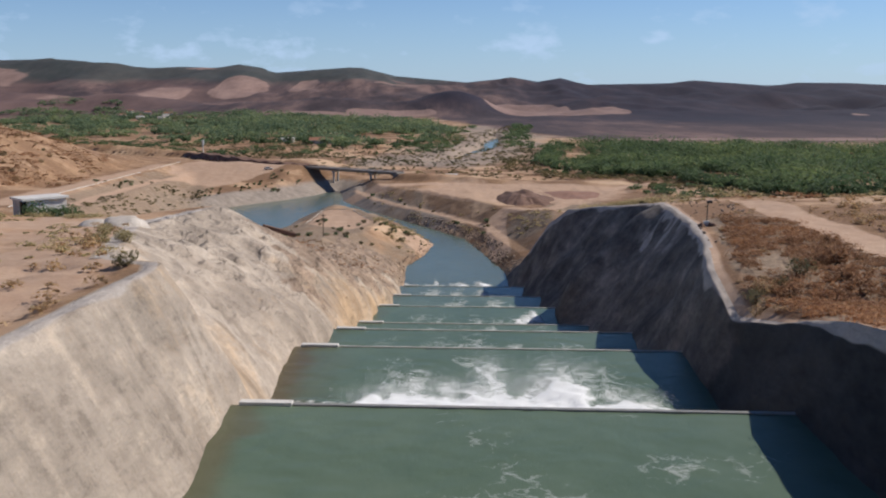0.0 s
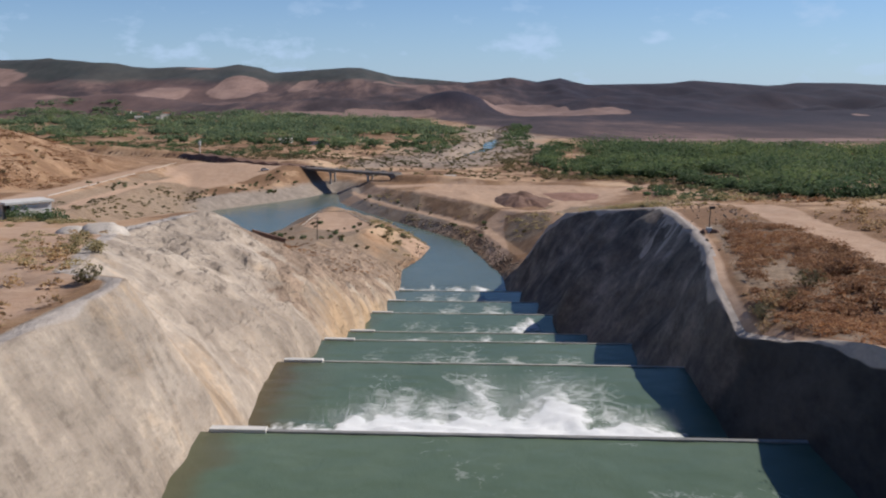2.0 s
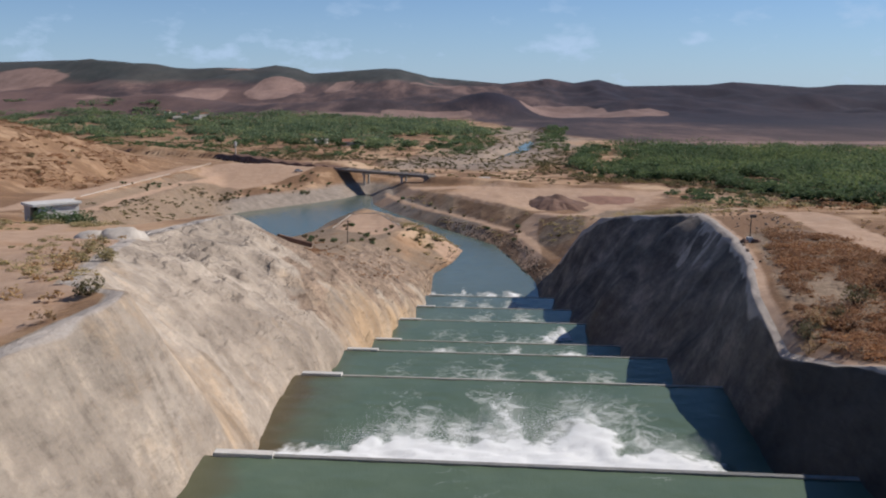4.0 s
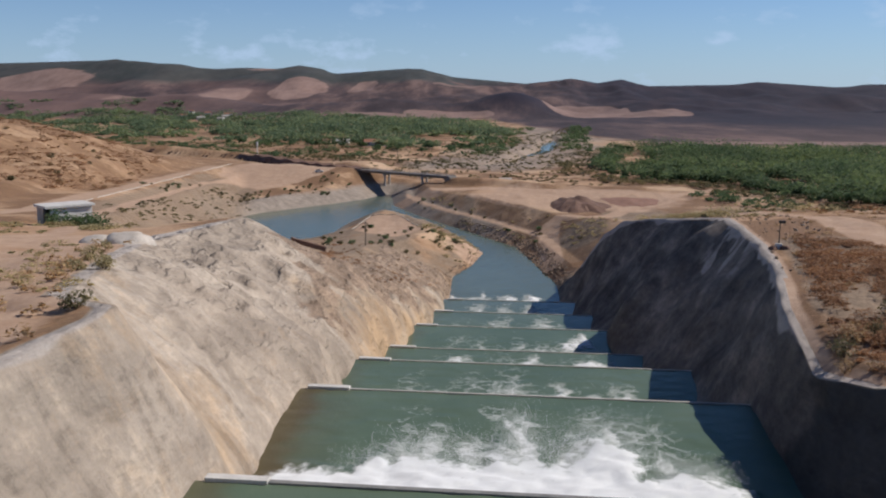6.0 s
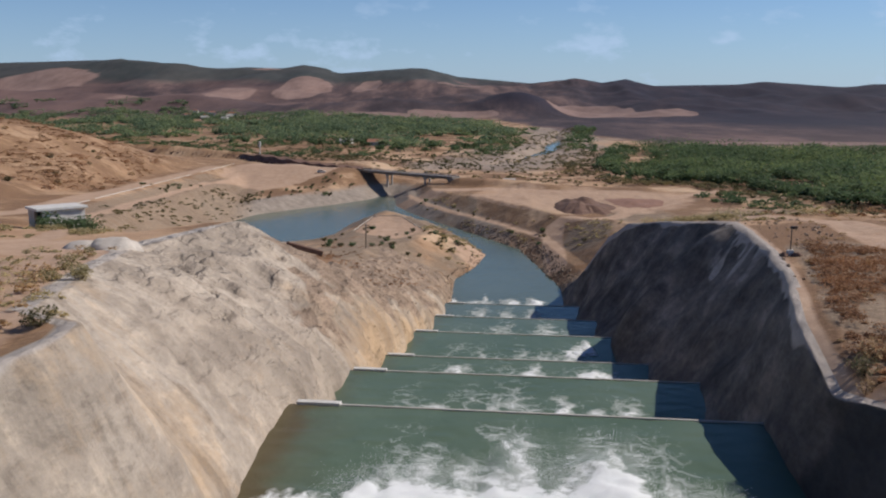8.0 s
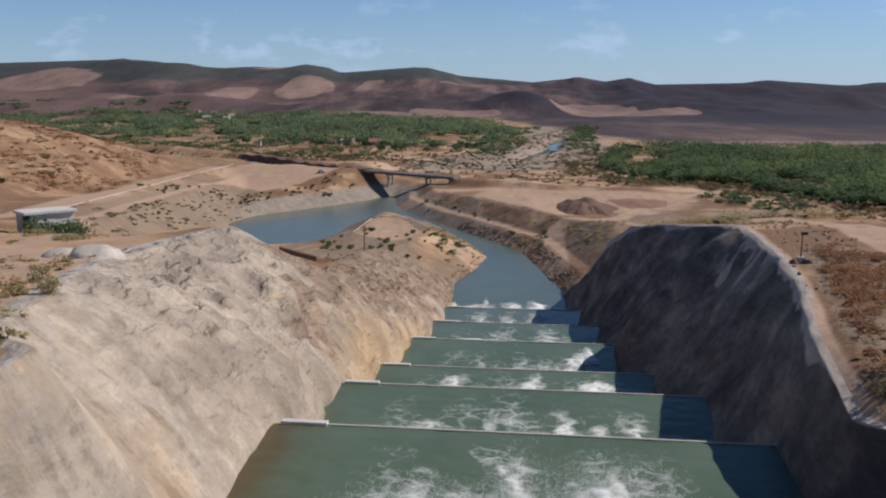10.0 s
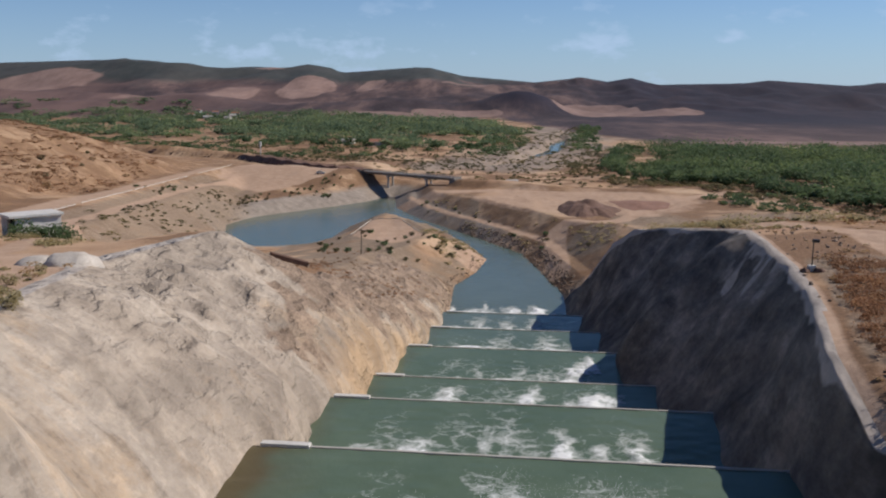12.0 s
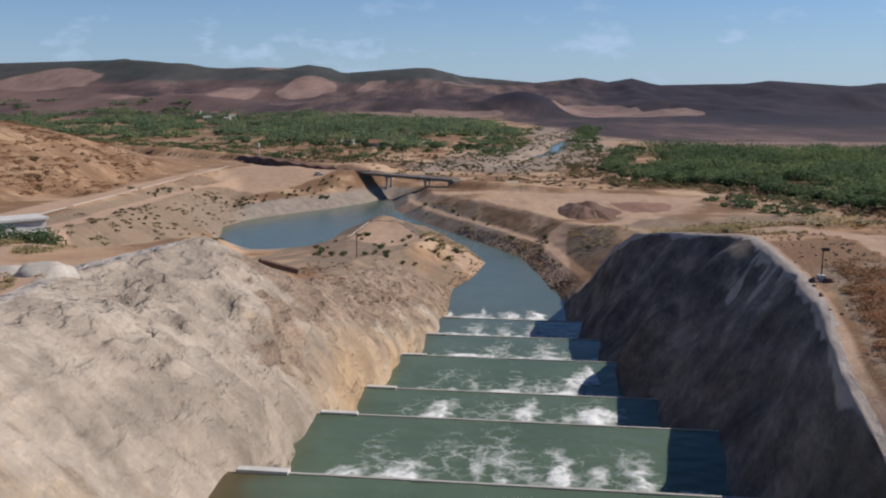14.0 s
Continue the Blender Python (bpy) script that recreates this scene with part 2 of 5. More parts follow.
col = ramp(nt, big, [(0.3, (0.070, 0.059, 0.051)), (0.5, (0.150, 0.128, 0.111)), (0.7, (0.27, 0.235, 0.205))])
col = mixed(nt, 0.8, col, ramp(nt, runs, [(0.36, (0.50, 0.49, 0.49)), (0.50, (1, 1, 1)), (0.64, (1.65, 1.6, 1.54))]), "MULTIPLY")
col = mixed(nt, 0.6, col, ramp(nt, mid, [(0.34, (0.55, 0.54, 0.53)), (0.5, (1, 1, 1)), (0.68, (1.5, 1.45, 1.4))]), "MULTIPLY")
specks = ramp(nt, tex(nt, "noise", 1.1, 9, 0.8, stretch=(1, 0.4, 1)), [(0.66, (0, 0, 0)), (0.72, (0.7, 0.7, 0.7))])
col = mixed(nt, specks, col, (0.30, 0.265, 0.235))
# near wall painted near-black for the deeper shade there
col = mixed(nt, attr(nt, "near_shade"), col, ramp(nt, mid, [(0.3, (0.030, 0.028, 0.028)), (0.7, (0.075, 0.070, 0.066))]))
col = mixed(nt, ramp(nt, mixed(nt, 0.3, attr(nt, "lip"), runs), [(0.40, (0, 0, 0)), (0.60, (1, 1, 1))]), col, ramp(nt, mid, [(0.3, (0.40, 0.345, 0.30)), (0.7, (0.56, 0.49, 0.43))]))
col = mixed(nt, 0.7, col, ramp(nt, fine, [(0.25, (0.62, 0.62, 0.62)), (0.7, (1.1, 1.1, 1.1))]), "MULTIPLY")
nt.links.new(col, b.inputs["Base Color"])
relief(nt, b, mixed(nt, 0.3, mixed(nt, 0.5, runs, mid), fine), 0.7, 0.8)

# silty green water; foam lies on it as a net of froth that closes where it is churned
M_WATER, nt, b = material("silty_water", 0.12)
b.inputs["IOR"].default_value = 1.33
# the broken, churned surface of the chute mirrors less than the still pool
nt.links.new(ramp(nt, attr(nt, "still"), [(0.0, (0.09, 0.09, 0.09)), (1.0, (0.24, 0.24, 0.24))]), b.inputs["Specular IOR Level"])
silt = ramp(nt, tex(nt, "noise", 0.12, 5, 0.6), [(0.3, (0.089, 0.132, 0.089)), (0.7, (0.124, 0.169, 0.117))])
silt = mixed(nt, attr(nt, "still"), silt, ramp(nt, tex(nt, "noise", 0.05, 4, 0.6), [(0.3, (0.098, 0.128, 0.100)), (0.7, (0.122, 0.154, 0.122))]))
silt = mixed(nt, ramp(nt, attr(nt, "shallow"), [(0.0, (0, 0, 0)), (1.0, (1, 1, 1))]), silt, (0.115, 0.092, 0.048))
net_co = nt.nodes.new("ShaderNodeTexCoord")
warp = nt.nodes.new("ShaderNodeTexNoise")
warp.inputs["Scale"].default_value, warp.inputs["Detail"].default_value, warp.inputs["Roughness"].default_value = 0.55, 6.0, 0.62
nt.links.new(net_co.outputs["Object"], warp.inputs["Vector"])
bent = nt.nodes.new("ShaderNodeVectorMath")
bent.operation = "MULTIPLY_ADD"
bent.inputs[1].default_value = (3.4, 3.4, 0)
nt.links.new(warp.outputs["Color"], bent.inputs[0])
nt.links.new(net_co.outputs["Object"], bent.inputs[2])
nets = []
for cells, width in ((0.55, 0.20), (1.5, 0.24)):
    cell_net = nt.nodes.new("ShaderNodeTexVoronoi")
    cell_net.feature = "DISTANCE_TO_EDGE"
    cell_net.inputs["Scale"].default_value = cells
    nt.links.new(bent.outputs["Vector"], cell_net.inputs["Vector"])
    nets.append(ramp(nt, cell_net.outputs["Distance"], [(0.0, (1, 1, 1)), (width * 0.4, (0.55, 0.55, 0.55)), (width, (0, 0, 0))]))
net = mixed(nt, 0.4, nets[0], nets[1])
froth = tex(nt, "noise", 0.8, 12, 0.72, stretch=(1, 0.55, 1))
froth_fine = tex(nt, "noise", 3.5, 8, 0.75)
thick = mixed(nt, 0.44, attr(nt, "foam"), mixed(nt, 0.48, net, mixed(nt, 0.35, froth, froth_fine)))
f = ramp(nt, thick, [(0.40, (0, 0, 0)), (0.50, (0.20, 0.20, 0.20)), (0.60, (0.52, 0.52, 0.52)), (0.74, (1, 1, 1))])
nt.links.new(mixed(nt, f, silt, (0.80, 0.82, 0.82)), b.inputs["Base Color"])
nt.links.new(ramp(nt, f, [(0.0, (0.16, 0.16, 0.16)), (0.6, (0.85, 0.85, 0.85))]), b.inputs["Roughness"])
relief(nt, b, mixed(nt, 0.5, tex(nt, "noise", 0.9, 6, 0.6, stretch=(1, 0.6, 1)), froth_fine), 0.35, 0.12)

M_CONC = simple("concrete", (0.42, 0.39, 0.35), (0.60, 0.57, 0.52), 0.8)
M_CONC_WET = simple("wet_concrete", (0.20, 0.20, 0.185), (0.34, 0.33, 0.30), 0.8, 0.45)
M_WHITE = simple("whitewash", (0.62, 0.60, 0.56), (0.78, 0.76, 0.72), 0.8, 0.8, bump=0.1)
M_CONC_OLD = simple("old_concrete", (0.20, 0.175, 0.15), (0.34, 0.31, 0.27), 0.8)
M_PALE = simple("pale_sprayed_concrete", (0.50, 0.44, 0.375), (0.68, 0.62, 0.545), 0.9, bump=0.5)
M_ROOF = simple("clay_roof", (0.30, 0.14, 0.09), (0.42, 0.22, 0.14), 1.5)
M_DARK = simple("dark_opening", (0.02, 0.018, 0.016), (0.04, 0.036, 0.03), 1.0, bump=0)
M_WOOD = simple("grey_wood", (0.20, 0.16, 0.12), (0.34, 0.28, 0.21), 1.5)
M_BARK = simple("bark", (0.07, 0.05, 0.035), (0.15, 0.11, 0.08), 3.0)
M_STEEL = simple("dark_steel", (0.05, 0.05, 0.05), (0.10, 0.09, 0.08), 2.0, 0.5, 0.6, bump=0.05)
M_EARTH = simple("dark_earth", (0.13, 0.076, 0.054), (0.24, 0.142, 0.102), 0.4)
M_LEAF = foliage("green_leaves", (0.098, 0.146, 0.072), (0.125, 0.182, 0.088), (0.158, 0.218, 0.108))
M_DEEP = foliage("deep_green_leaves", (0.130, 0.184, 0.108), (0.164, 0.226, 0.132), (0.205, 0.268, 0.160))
M_TWIG = foliage("rust_brown_twigs", (0.18, 0.087, 0.047), (0.31, 0.163, 0.088), (0.48, 0.30, 0.18), 0.5)
M_OLIVE = foliage("straw_olive_leaves", (0.27, 0.225, 0.11), (0.40, 0.335, 0.175), (0.54, 0.455, 0.26), 0.3)
M_RED = simple("red_earth", (0.24, 0.125, 0.085), (0.36, 0.21, 0.15), 0.4)
M_LEAF_DRY = foliage("olive_leaves", (0.115, 0.105, 0.056), (0.165, 0.145, 0.078), (0.235, 0.20, 0.112))
M_STRAW = foliage("dry_scrub_twigs", (0.25, 0.155, 0.078), (0.41, 0.275, 0.148), (0.56, 0.42, 0.25), 0.3)


# ---- shaping helpers ----
def hashed(ix, iy, seed):
    h = (ix * 374761393 + iy * 668265263 + seed * 974711) & 0xFFFFFFFF
    h = ((h ^ (h >> 13)) * 1274126177) & 0xFFFFFFFF
    return ((h ^ (h >> 16)) & 0xFFFF) / 65535.0


def vnoise(x, y, seed=0):
    x, y = np.asarray(x, float), np.asarray(y, float)
    ix, iy = np.floor(x).astype(np.int64), np.floor(y).astype(np.int64)
    fx, fy = x - ix, y - iy
    fx, fy = fx * fx * (3 - 2 * fx), fy * fy * (3 - 2 * fy)
    a, b_, c, d = hashed(ix, iy, seed), hashed(ix + 1, iy, seed), hashed(ix, iy + 1, seed), hashed(ix + 1, iy + 1, seed)
    return (a * (1 - fx) + b_ * fx) * (1 - fy) + (c * (1 - fx) + d * fx) * fy - 0.5


def fbm(x, y, seed=0, octaves=4, gain=0.5):
    total, amp = 0.0, 1.0
    for k in range(octaves):
        total = total + amp * vnoise(x * 2.03 ** k, y * 2.03 ** k, seed + 17 * k)
        amp *= gain
    return total


def smooth(a, b_, v):
    t = np.clip((v - a) / (b_ - a), 0, 1)
    return t * t * (3 - 2 * t)


def table(y, rows, col):
    return np.interp(y, [r[0] for r in rows], [r[col] for r in rows])


def polygon_distance(x, y, pts):
    """Signed distance to a closed outline: below zero inside."""
    d = np.full(x.shape, 1e9)
    inside = np.zeros(x.shape, bool)
    for (x0, y0), (x1, y1) in zip(pts, pts[1:] + pts[:1]):
        ex, ey = x1 - x0, y1 - y0
        t = np.clip(((x - x0) * ex + (y - y0) * ey) / (ex * ex + ey * ey), 0, 1)
        d = np.minimum(d, np.hypot(x - x0 - t * ex, y - y0 - t * ey))
        cross = (y0 > y) != (y1 > y)
        with np.errstate(divide="ignore", invalid="ignore"):
            inside ^= cross & (x < (x1 - x0) * (y - y0) / (y1 - y0 if y1 != y0 else 1e-9) + x0)
    return np.where(inside, -d, d)


def line_distance(x, y, pts):
    d = np.full(np.shape(x), 1e9)
    for (x0, y0), (x1, y1) in zip(pts, pts[1:]):
        ex, ey = x1 - x0, y1 - y0
        t = np.clip(((x - x0) * ex + (y - y0) * ey) / (ex * ex + ey * ey), 0, 1)
        d = np.minimum(d, np.hypot(x - x0 - t * ex, y - y0 - t * ey))
    return d


# ---- the lie of the land ----
TAIL = 7.0  # level of the lower pool
# sills across the chute: y at the axis, level of the water held behind
SILLS = [(54.0, 35.0), (79.0, 31.7), (101.5, 27.4), (123.0, 22.7), (148.0, 19.2), (174.0, 15.2), (203.0, 10.9)]
SKEW = -0.06
# y, toe x, crest x, crest z of the two banks of the chute
LEFT = [(-80, -13, -17.5, 45), (36, -12.6, -17.3, 44), (54, -12.4, -16.8, 43.6), (57, -12.2, -17.6, 43.4), (61, -12.2, -22, 43.0), (71, -12.9, -25, 42.2), (81, -12.3, -27.5, 41.5),
        (104, -11.9, -34.5, 39.0), (134, -11.0, -32.0, 37.5), (144, -10.5, -28.0, 31.5), (160, -9.8, -26.5, 28), (175, -9.3, -26, 25), (203, -8.7, -27, 21.0),
        (220, -9.5, -28, 19.4), (250, -10, -28, 15.5)]
RIGHT = [(-80, 22, 27, 45.5), (36, 20.6, 24.4, 43.1), (44, 20.3, 23.6, 41.8), (52, 20.1, 23.2, 40.7), (58, 20.1, 23.5, 39.4), (63, 20.0, 23.3, 37.9), (69.5, 20.0, 22.2, 36.6), (75, 20.2, 22.8, 37.5), (81, 20.2, 23.6, 38.2), (90, 19.8, 25.8, 38.3),
         (100, 19.2, 28, 38.1), (114, 18.4, 30.5, 37.8), (130, 17.5, 32, 37.6), (145, 17.2, 34, 36.5), (158, 17.0, 35, 34.8), (185, 16.5, 31, 31.0), (200, 16.2, 26.5, 28.4),
         (208, 16, 24, 24.5), (218, 15.8, 20.5, 16), (230, 16, 19, 10.5), (250, 16, 24, 12)]
MEAN = [(-80, 34.9), (45, 34.9), (67, 31.6), (90, 27.4), (112, 22.7), (136, 19.1), (162, 15.2), (189, 10.9), (213, 7.0), (260, 7.0)]
# outline of the lower water: right shore of the channel, far shore, near shore round the spit
LOWER = [(-9, 200), (16, 200), (16.5, 235), (12, 265), (7, 294), (-6, 320), (-16, 339), (-30, 366), (-43, 398), (-46, 420), (-49, 438), (-53, 436), (-58, 420),
         (-68, 403), (-84, 381), (-94, 367), (-98, 346), (-91, 320), (-80, 304), (-70, 295), (-58, 298), (-55, 315), (-53, 345), (-48, 362), (-38, 364), (-27, 346),
         (-17, 329), (-9, 307), (-3, 283), (-5.5, 264), (-10, 247)]
# line of the kerbed road on the left: y, x, z
KERB = [(150, -77.6, 33.5), (180, -83.1, 32.0), (210, -90.6, 30.0), (240, -98.5, 27.9), (285, -109.7, 24.9), (330, -119.7, 22.2), (390, -128, 19.9), (450, -132, 18.7), (480, -133.3, 18.3)]
RIVER = [(-12, 570), (8, 615), (16, 665), (24, 700), (38, 770), (44, 850), (54, 920), (52, 1000), (78, 1200)]
# the road on its bank to the bridge, and on from it
ROAD = [(-330, 700), (-215, 630), (-155, 572), (-100, 492), (-65, 457)]
# hills: x, y, height, half-width across, half-width along
HILLS = [(-205, 360, 20, 85, 120)]


def water_level(y):
    z = np.full(np.shape(y), TAIL)
    for ys, level in reversed(SILLS):
        z = np.where(y < ys, level - 0.1, z)
    return z


def land(x, y):
    """Height of the natural and graded ground, before water is cut into it."""
    gl = np.interp(y, [-80, 50, 100, 130, 150, 165, 200, 250, 300, 360, 450, 600, 1000], [45, 43.5, 39.6, 36.4, 33.6, 33.2, 32.0, 29.6, 27.0, 24, 19.5, 12, 9])
    # right of the kerbed road the ground falls away to the lower pool
    kerb_x = table(y, KERB, 1)
    fall = np.interp(y, [150, 165, 200, 250, 275, 300, 330, 420, 460], [33, 30, 21.5, 13, 10, 8.5, 9, 13, 19])
    off = x - kerb_x
    drop = np.interp(y, [150, 213, 295, 346, 395, 450], [0.6, 1.2, 2.4, 2.9, 3.2, 2.2])
    span_y = smooth(140, 170, y) * smooth(500, 470, y)
    kerb_z = table(y, KERB, 2)
    gl = gl + (kerb_z - gl) * smooth(22, 8, np.abs(off + 4)) * span_y
    gl = np.where((off > 0) & (y > 150), np.maximum(np.minimum(gl, kerb_z - drop * smooth(0.8, 6.2, off) - 0.5 * np.maximum(off - 10, 0) * smooth(10, 14, off)), np.minimum(fall, gl)), gl)
    ridge = np.interp(y, [140, 165, 200, 250, 283, 335, 372], [33, 27, 21.5, 15, 12.8, 11.8, 10])
    gl = gl + (ridge - gl) * smooth(-60, -38, x) * smooth(140, 185, y) * (1 - smooth(372, 385, y))
    gr = np.interp(y, [-80, 50, 62, 70, 80, 110, 140, 170, 200, 230, 260, 300, 350, 420, 520, 1000], [41, 40.2, 38.2, 37.2, 38.1, 38.4, 37.6, 34.5, 30, 24, 19, 15.8, 15.2, 13.6, 11, 9])
    z = gl + (gr - gl) * smooth(-15, 20, x + np.clip((y - 240) * 0.33, 0, 60))
    for hx, hy, h, rx, ry in HILLS:
        z = z + h * np.exp(-(((x - hx) / rx) ** 2 + ((y - hy) / ry) ** 2)) * smooth(-3, -66, off)
    z = np.where(off < 0.8, z + (kerb_z - z) * smooth(20, 6, np.abs(off + 4)) * span_y, z)
    z = z + 2.2 * np.exp(-(((x - 26) / 6) ** 2 + ((y - 278) / 12) ** 2))
    road = line_distance(x, y, ROAD)
    z = np.where(y > 455, np.minimum(z, z + (np.minimum(z, 14.2) - z) * smooth(20, 12, road) * smooth(455, 468, y)), z)
    z = np.maximum(z, 17.2 - 2.6 * np.maximum(road - 3, 0))
    z = np.maximum(z, 16.4 - 0.7 * np.maximum(line_distance(x, y, [(-16, 421.5), (14, 410), (60, 408)]) - 4, 0) - 2.0 * smooth(0, 50, x))
    broad = smooth(170, 260, y)
    even = 1 - 0.9 * smooth(13, 7, np.abs(off - 1)) * span_y
    z = z + (0.9 * fbm(x / 26, y / 30, 3, 2) + 0.4 * ((1 - broad) * fbm(x / 4.5, y / 4.5, 9, 3) + broad * fbm(x / 5, y / 16, 10, 3))) * even
    z = z + 1.1 * fbm(x / 14, y / 45, 13, 3) * smooth(-18, -40, off) * span_y
    return z


# skyline: sideways slope from the valley's axis, height over a far crest line in metres per kilometre
SKYLINE = [(-0.9, 20), (-0.48, 31), (-0.41, 32.5), (-0.385, 31), (-0.35, 26.5), (-0.31, 23), (-0.275, 24.5), (-0.24, 23), (-0.215, 27), (-0.19, 23), (-0.18, 18), (-0.15, 20),
           (-0.10, 23.5), (-0.085, 23), (-0.05, 14.5), (0.025, 8), (0.075, 13), (0.10, 8.5), (0.125, 12.5), (0.15, 5.5), (0.24, 7), (0.265, 10), (0.35, 4), (0.375, 7.5), (0.43, 7), (0.48, 4.5), (0.9, 8)]
# low spurs in front of the crest: x, y, height, half-width across and along
SPURS = [(22, 1800, 40, 80, 120), (-260, 1750, 26, 170, 140), (-330, 2100, 20, 120, 160), (-700, 1900, 24, 160, 200), (330, 2100, 16, 200, 160), (-1000, 1700, 20, 220, 160)]


def far_hills(x, y):
    u = x / np.maximum(y, 50)
    crest = 45 + table(u, SKYLINE, 1) * 3.4
    up = smooth(1500, 3400, y) ** 1.25
    h = crest * up * (1 - 0.6 * smooth(3500, 4600, y))
    for hx, hy, sh, rx, ry in SPURS:
        h = h + sh * np.exp(-(((x - hx) / rx) ** 2 + ((y - hy) / ry) ** 2))
    rough = smooth(1500, 2000, y) * (1 - smooth(2700, 3300, y))
    return h + rough * (38 * fbm(x / 420, y / 420, 71, 4) + 44 * (0.5 - np.abs(fbm(x / 260 + 0.3, y / 520, 73, 4))) - 16)


def ground_height(x, y):
    z = land(x, y) + far_hills(x, y)
    # the cut of the chute
    y_c = y
    cut = 1 - smooth(232, 252, y)
    base = table(y_c, MEAN, 1)
    tl, cl, zl = (table(y_c, LEFT, k) for k in (1, 2, 3))
    tr, cr, zr = (table(y_c, RIGHT, k) for k in (1, 2, 3))
    bulge = 0.85 - 0.34 * smooth(56, 80, y)
    wob = 1.25 * fbm(y / 8, x / 30, 21, 3)
    s = (tl + wob - x) / np.maximum(tl - cl, 0.5)
    left = base + (zl - base) * np.where(s < 1, np.where(s > 0, np.abs(s) ** bulge, 2.5 * s), 1)
    over = smooth(1.0, 1.9, s)
    left = np.where(s > 1, zl + (z - zl) * over, left)
    s2 = (x - tr + 0.9 * fbm(y / 17, x / 40, 21, 2) + 0.3 * fbm(y / 4.5, x / 30, 23, 2)) / np.maximum(cr - tr, 0.5)
    right = base + (zr - base) * np.where(s2 < 1, np.where(s2 > 0, np.abs(s2) ** (1.1 - 0.55 * np.exp(-((y - 141) / 8.0) ** 2)), 1.2 * s2), 1)
    over2 = smooth(1.0, 1.9 + 5 * smooth(175, 205, y), s2)
    right = np.where(s2 > 1, zr + (z - zr) * over2, right)
    chute = np.where(x < (tl + tr) / 2, left, right)
    chute = np.maximum(chute, base - 5.5)
    on_face = np.clip(np.minimum(np.where(x < 3, s, s2), 1.25 - np.where(x < 3, s, s2)) * 6, 0, 1)
    far = smooth(60, 80, y)
    # coats of sprayed concrete: each ends in a small drop down the slope
    phase = 6.5 * s + 2.6 * fbm(y / 7, x / 7, 35, 3)
    part_ = phase - np.floor(phase)
    coat = smooth(0.0, 0.6, part_) * smooth(1.0, 0.72, part_) * smooth(0.0, 0.3, fbm(y / 6, x / 6, 37, 3) + 0.1)
    ribs = fbm(y / 2.6 + 0.1 * x, x / 16, 31, 3)
    rough_l = (0.45 - 0.1 * far) * ribs + (0.25 + 0.2 * far) * fbm(x / 2.4, y / 4.2, 33, 3) + 0.5 * far * coat + 0.2 * far * fbm(x / 1.5 + y / 9, y / 3.4, 34, 2) + 1.0 * fbm(x / 9, y / 9, 41, 3) + 0.8 * fbm(y / 6.5 + 0.12 * x, x / 40, 43, 2)
    rough_r = 1.5 * fbm(y / 13, x / 8, 39, 3) + 0.9 * fbm(x / 4.5, y / 9, 45, 3) + 0.5 * fbm(y / 6, x / 2.0, 47, 3)
    calm = np.where(x < 3, 1 - 0.92 * smooth(0.66, 0.97, s), 0.9 * (1 - 0.9 * smooth(0.72, 0.98, s2)))
    chute = chute + np.where(x < 3, rough_l, rough_r) * calm * on_face * smooth(20, 40, y)
    # the lower pool and the river
    d = polygon_distance(x, y, LOWER)
    e = line_distance(x, y, RIVER) - np.interp(y, [480, 640, 690, 860, 920], [-6, -3, 5.0, 5.5, 0.0]) - 1.5 * fbm(x / 25, y / 25, 53, 2)
    d = np.minimum(d, e)
    # gravel banks; on the right shore a terrace carries the track
    bench = np.interp(d, [0, 6, 9, 19, 60], [0, 3.3, 3.7, 8.8, 24])
    steep = 0.42 + 0.5 * smooth(-80, -95, x) * smooth(400, 380, y)
    right_side = smooth(-6, 6, x + np.clip((y - 240) * 0.36, 0, 80) - 4)
    shore = TAIL + np.where(d > 0, d * steep + (bench - d * steep) * right_side * smooth(440, 420, y), d * 0.5) + 0.5 * fbm(x / 5, y / 5, 51, 3) * smooth(0, 6, np.abs(d))
    shore = np.maximum(shore, TAIL - 3)
    low = np.minimum(z, shore)
    return low + (chute - low) * cut, np.where(cut > 0.5, np.minimum(np.where(x < 3, s, s2), 9), 9.0), d


def grid_lines(start, stops):
    """Coordinates from start on; each stop: end, step at its start, growth of the step."""
    out, v = [start], start
    for end, step, grow in stops:
        while v < end:
            v += step
            step *= grow
            out.append(v)
    return np.array(out)


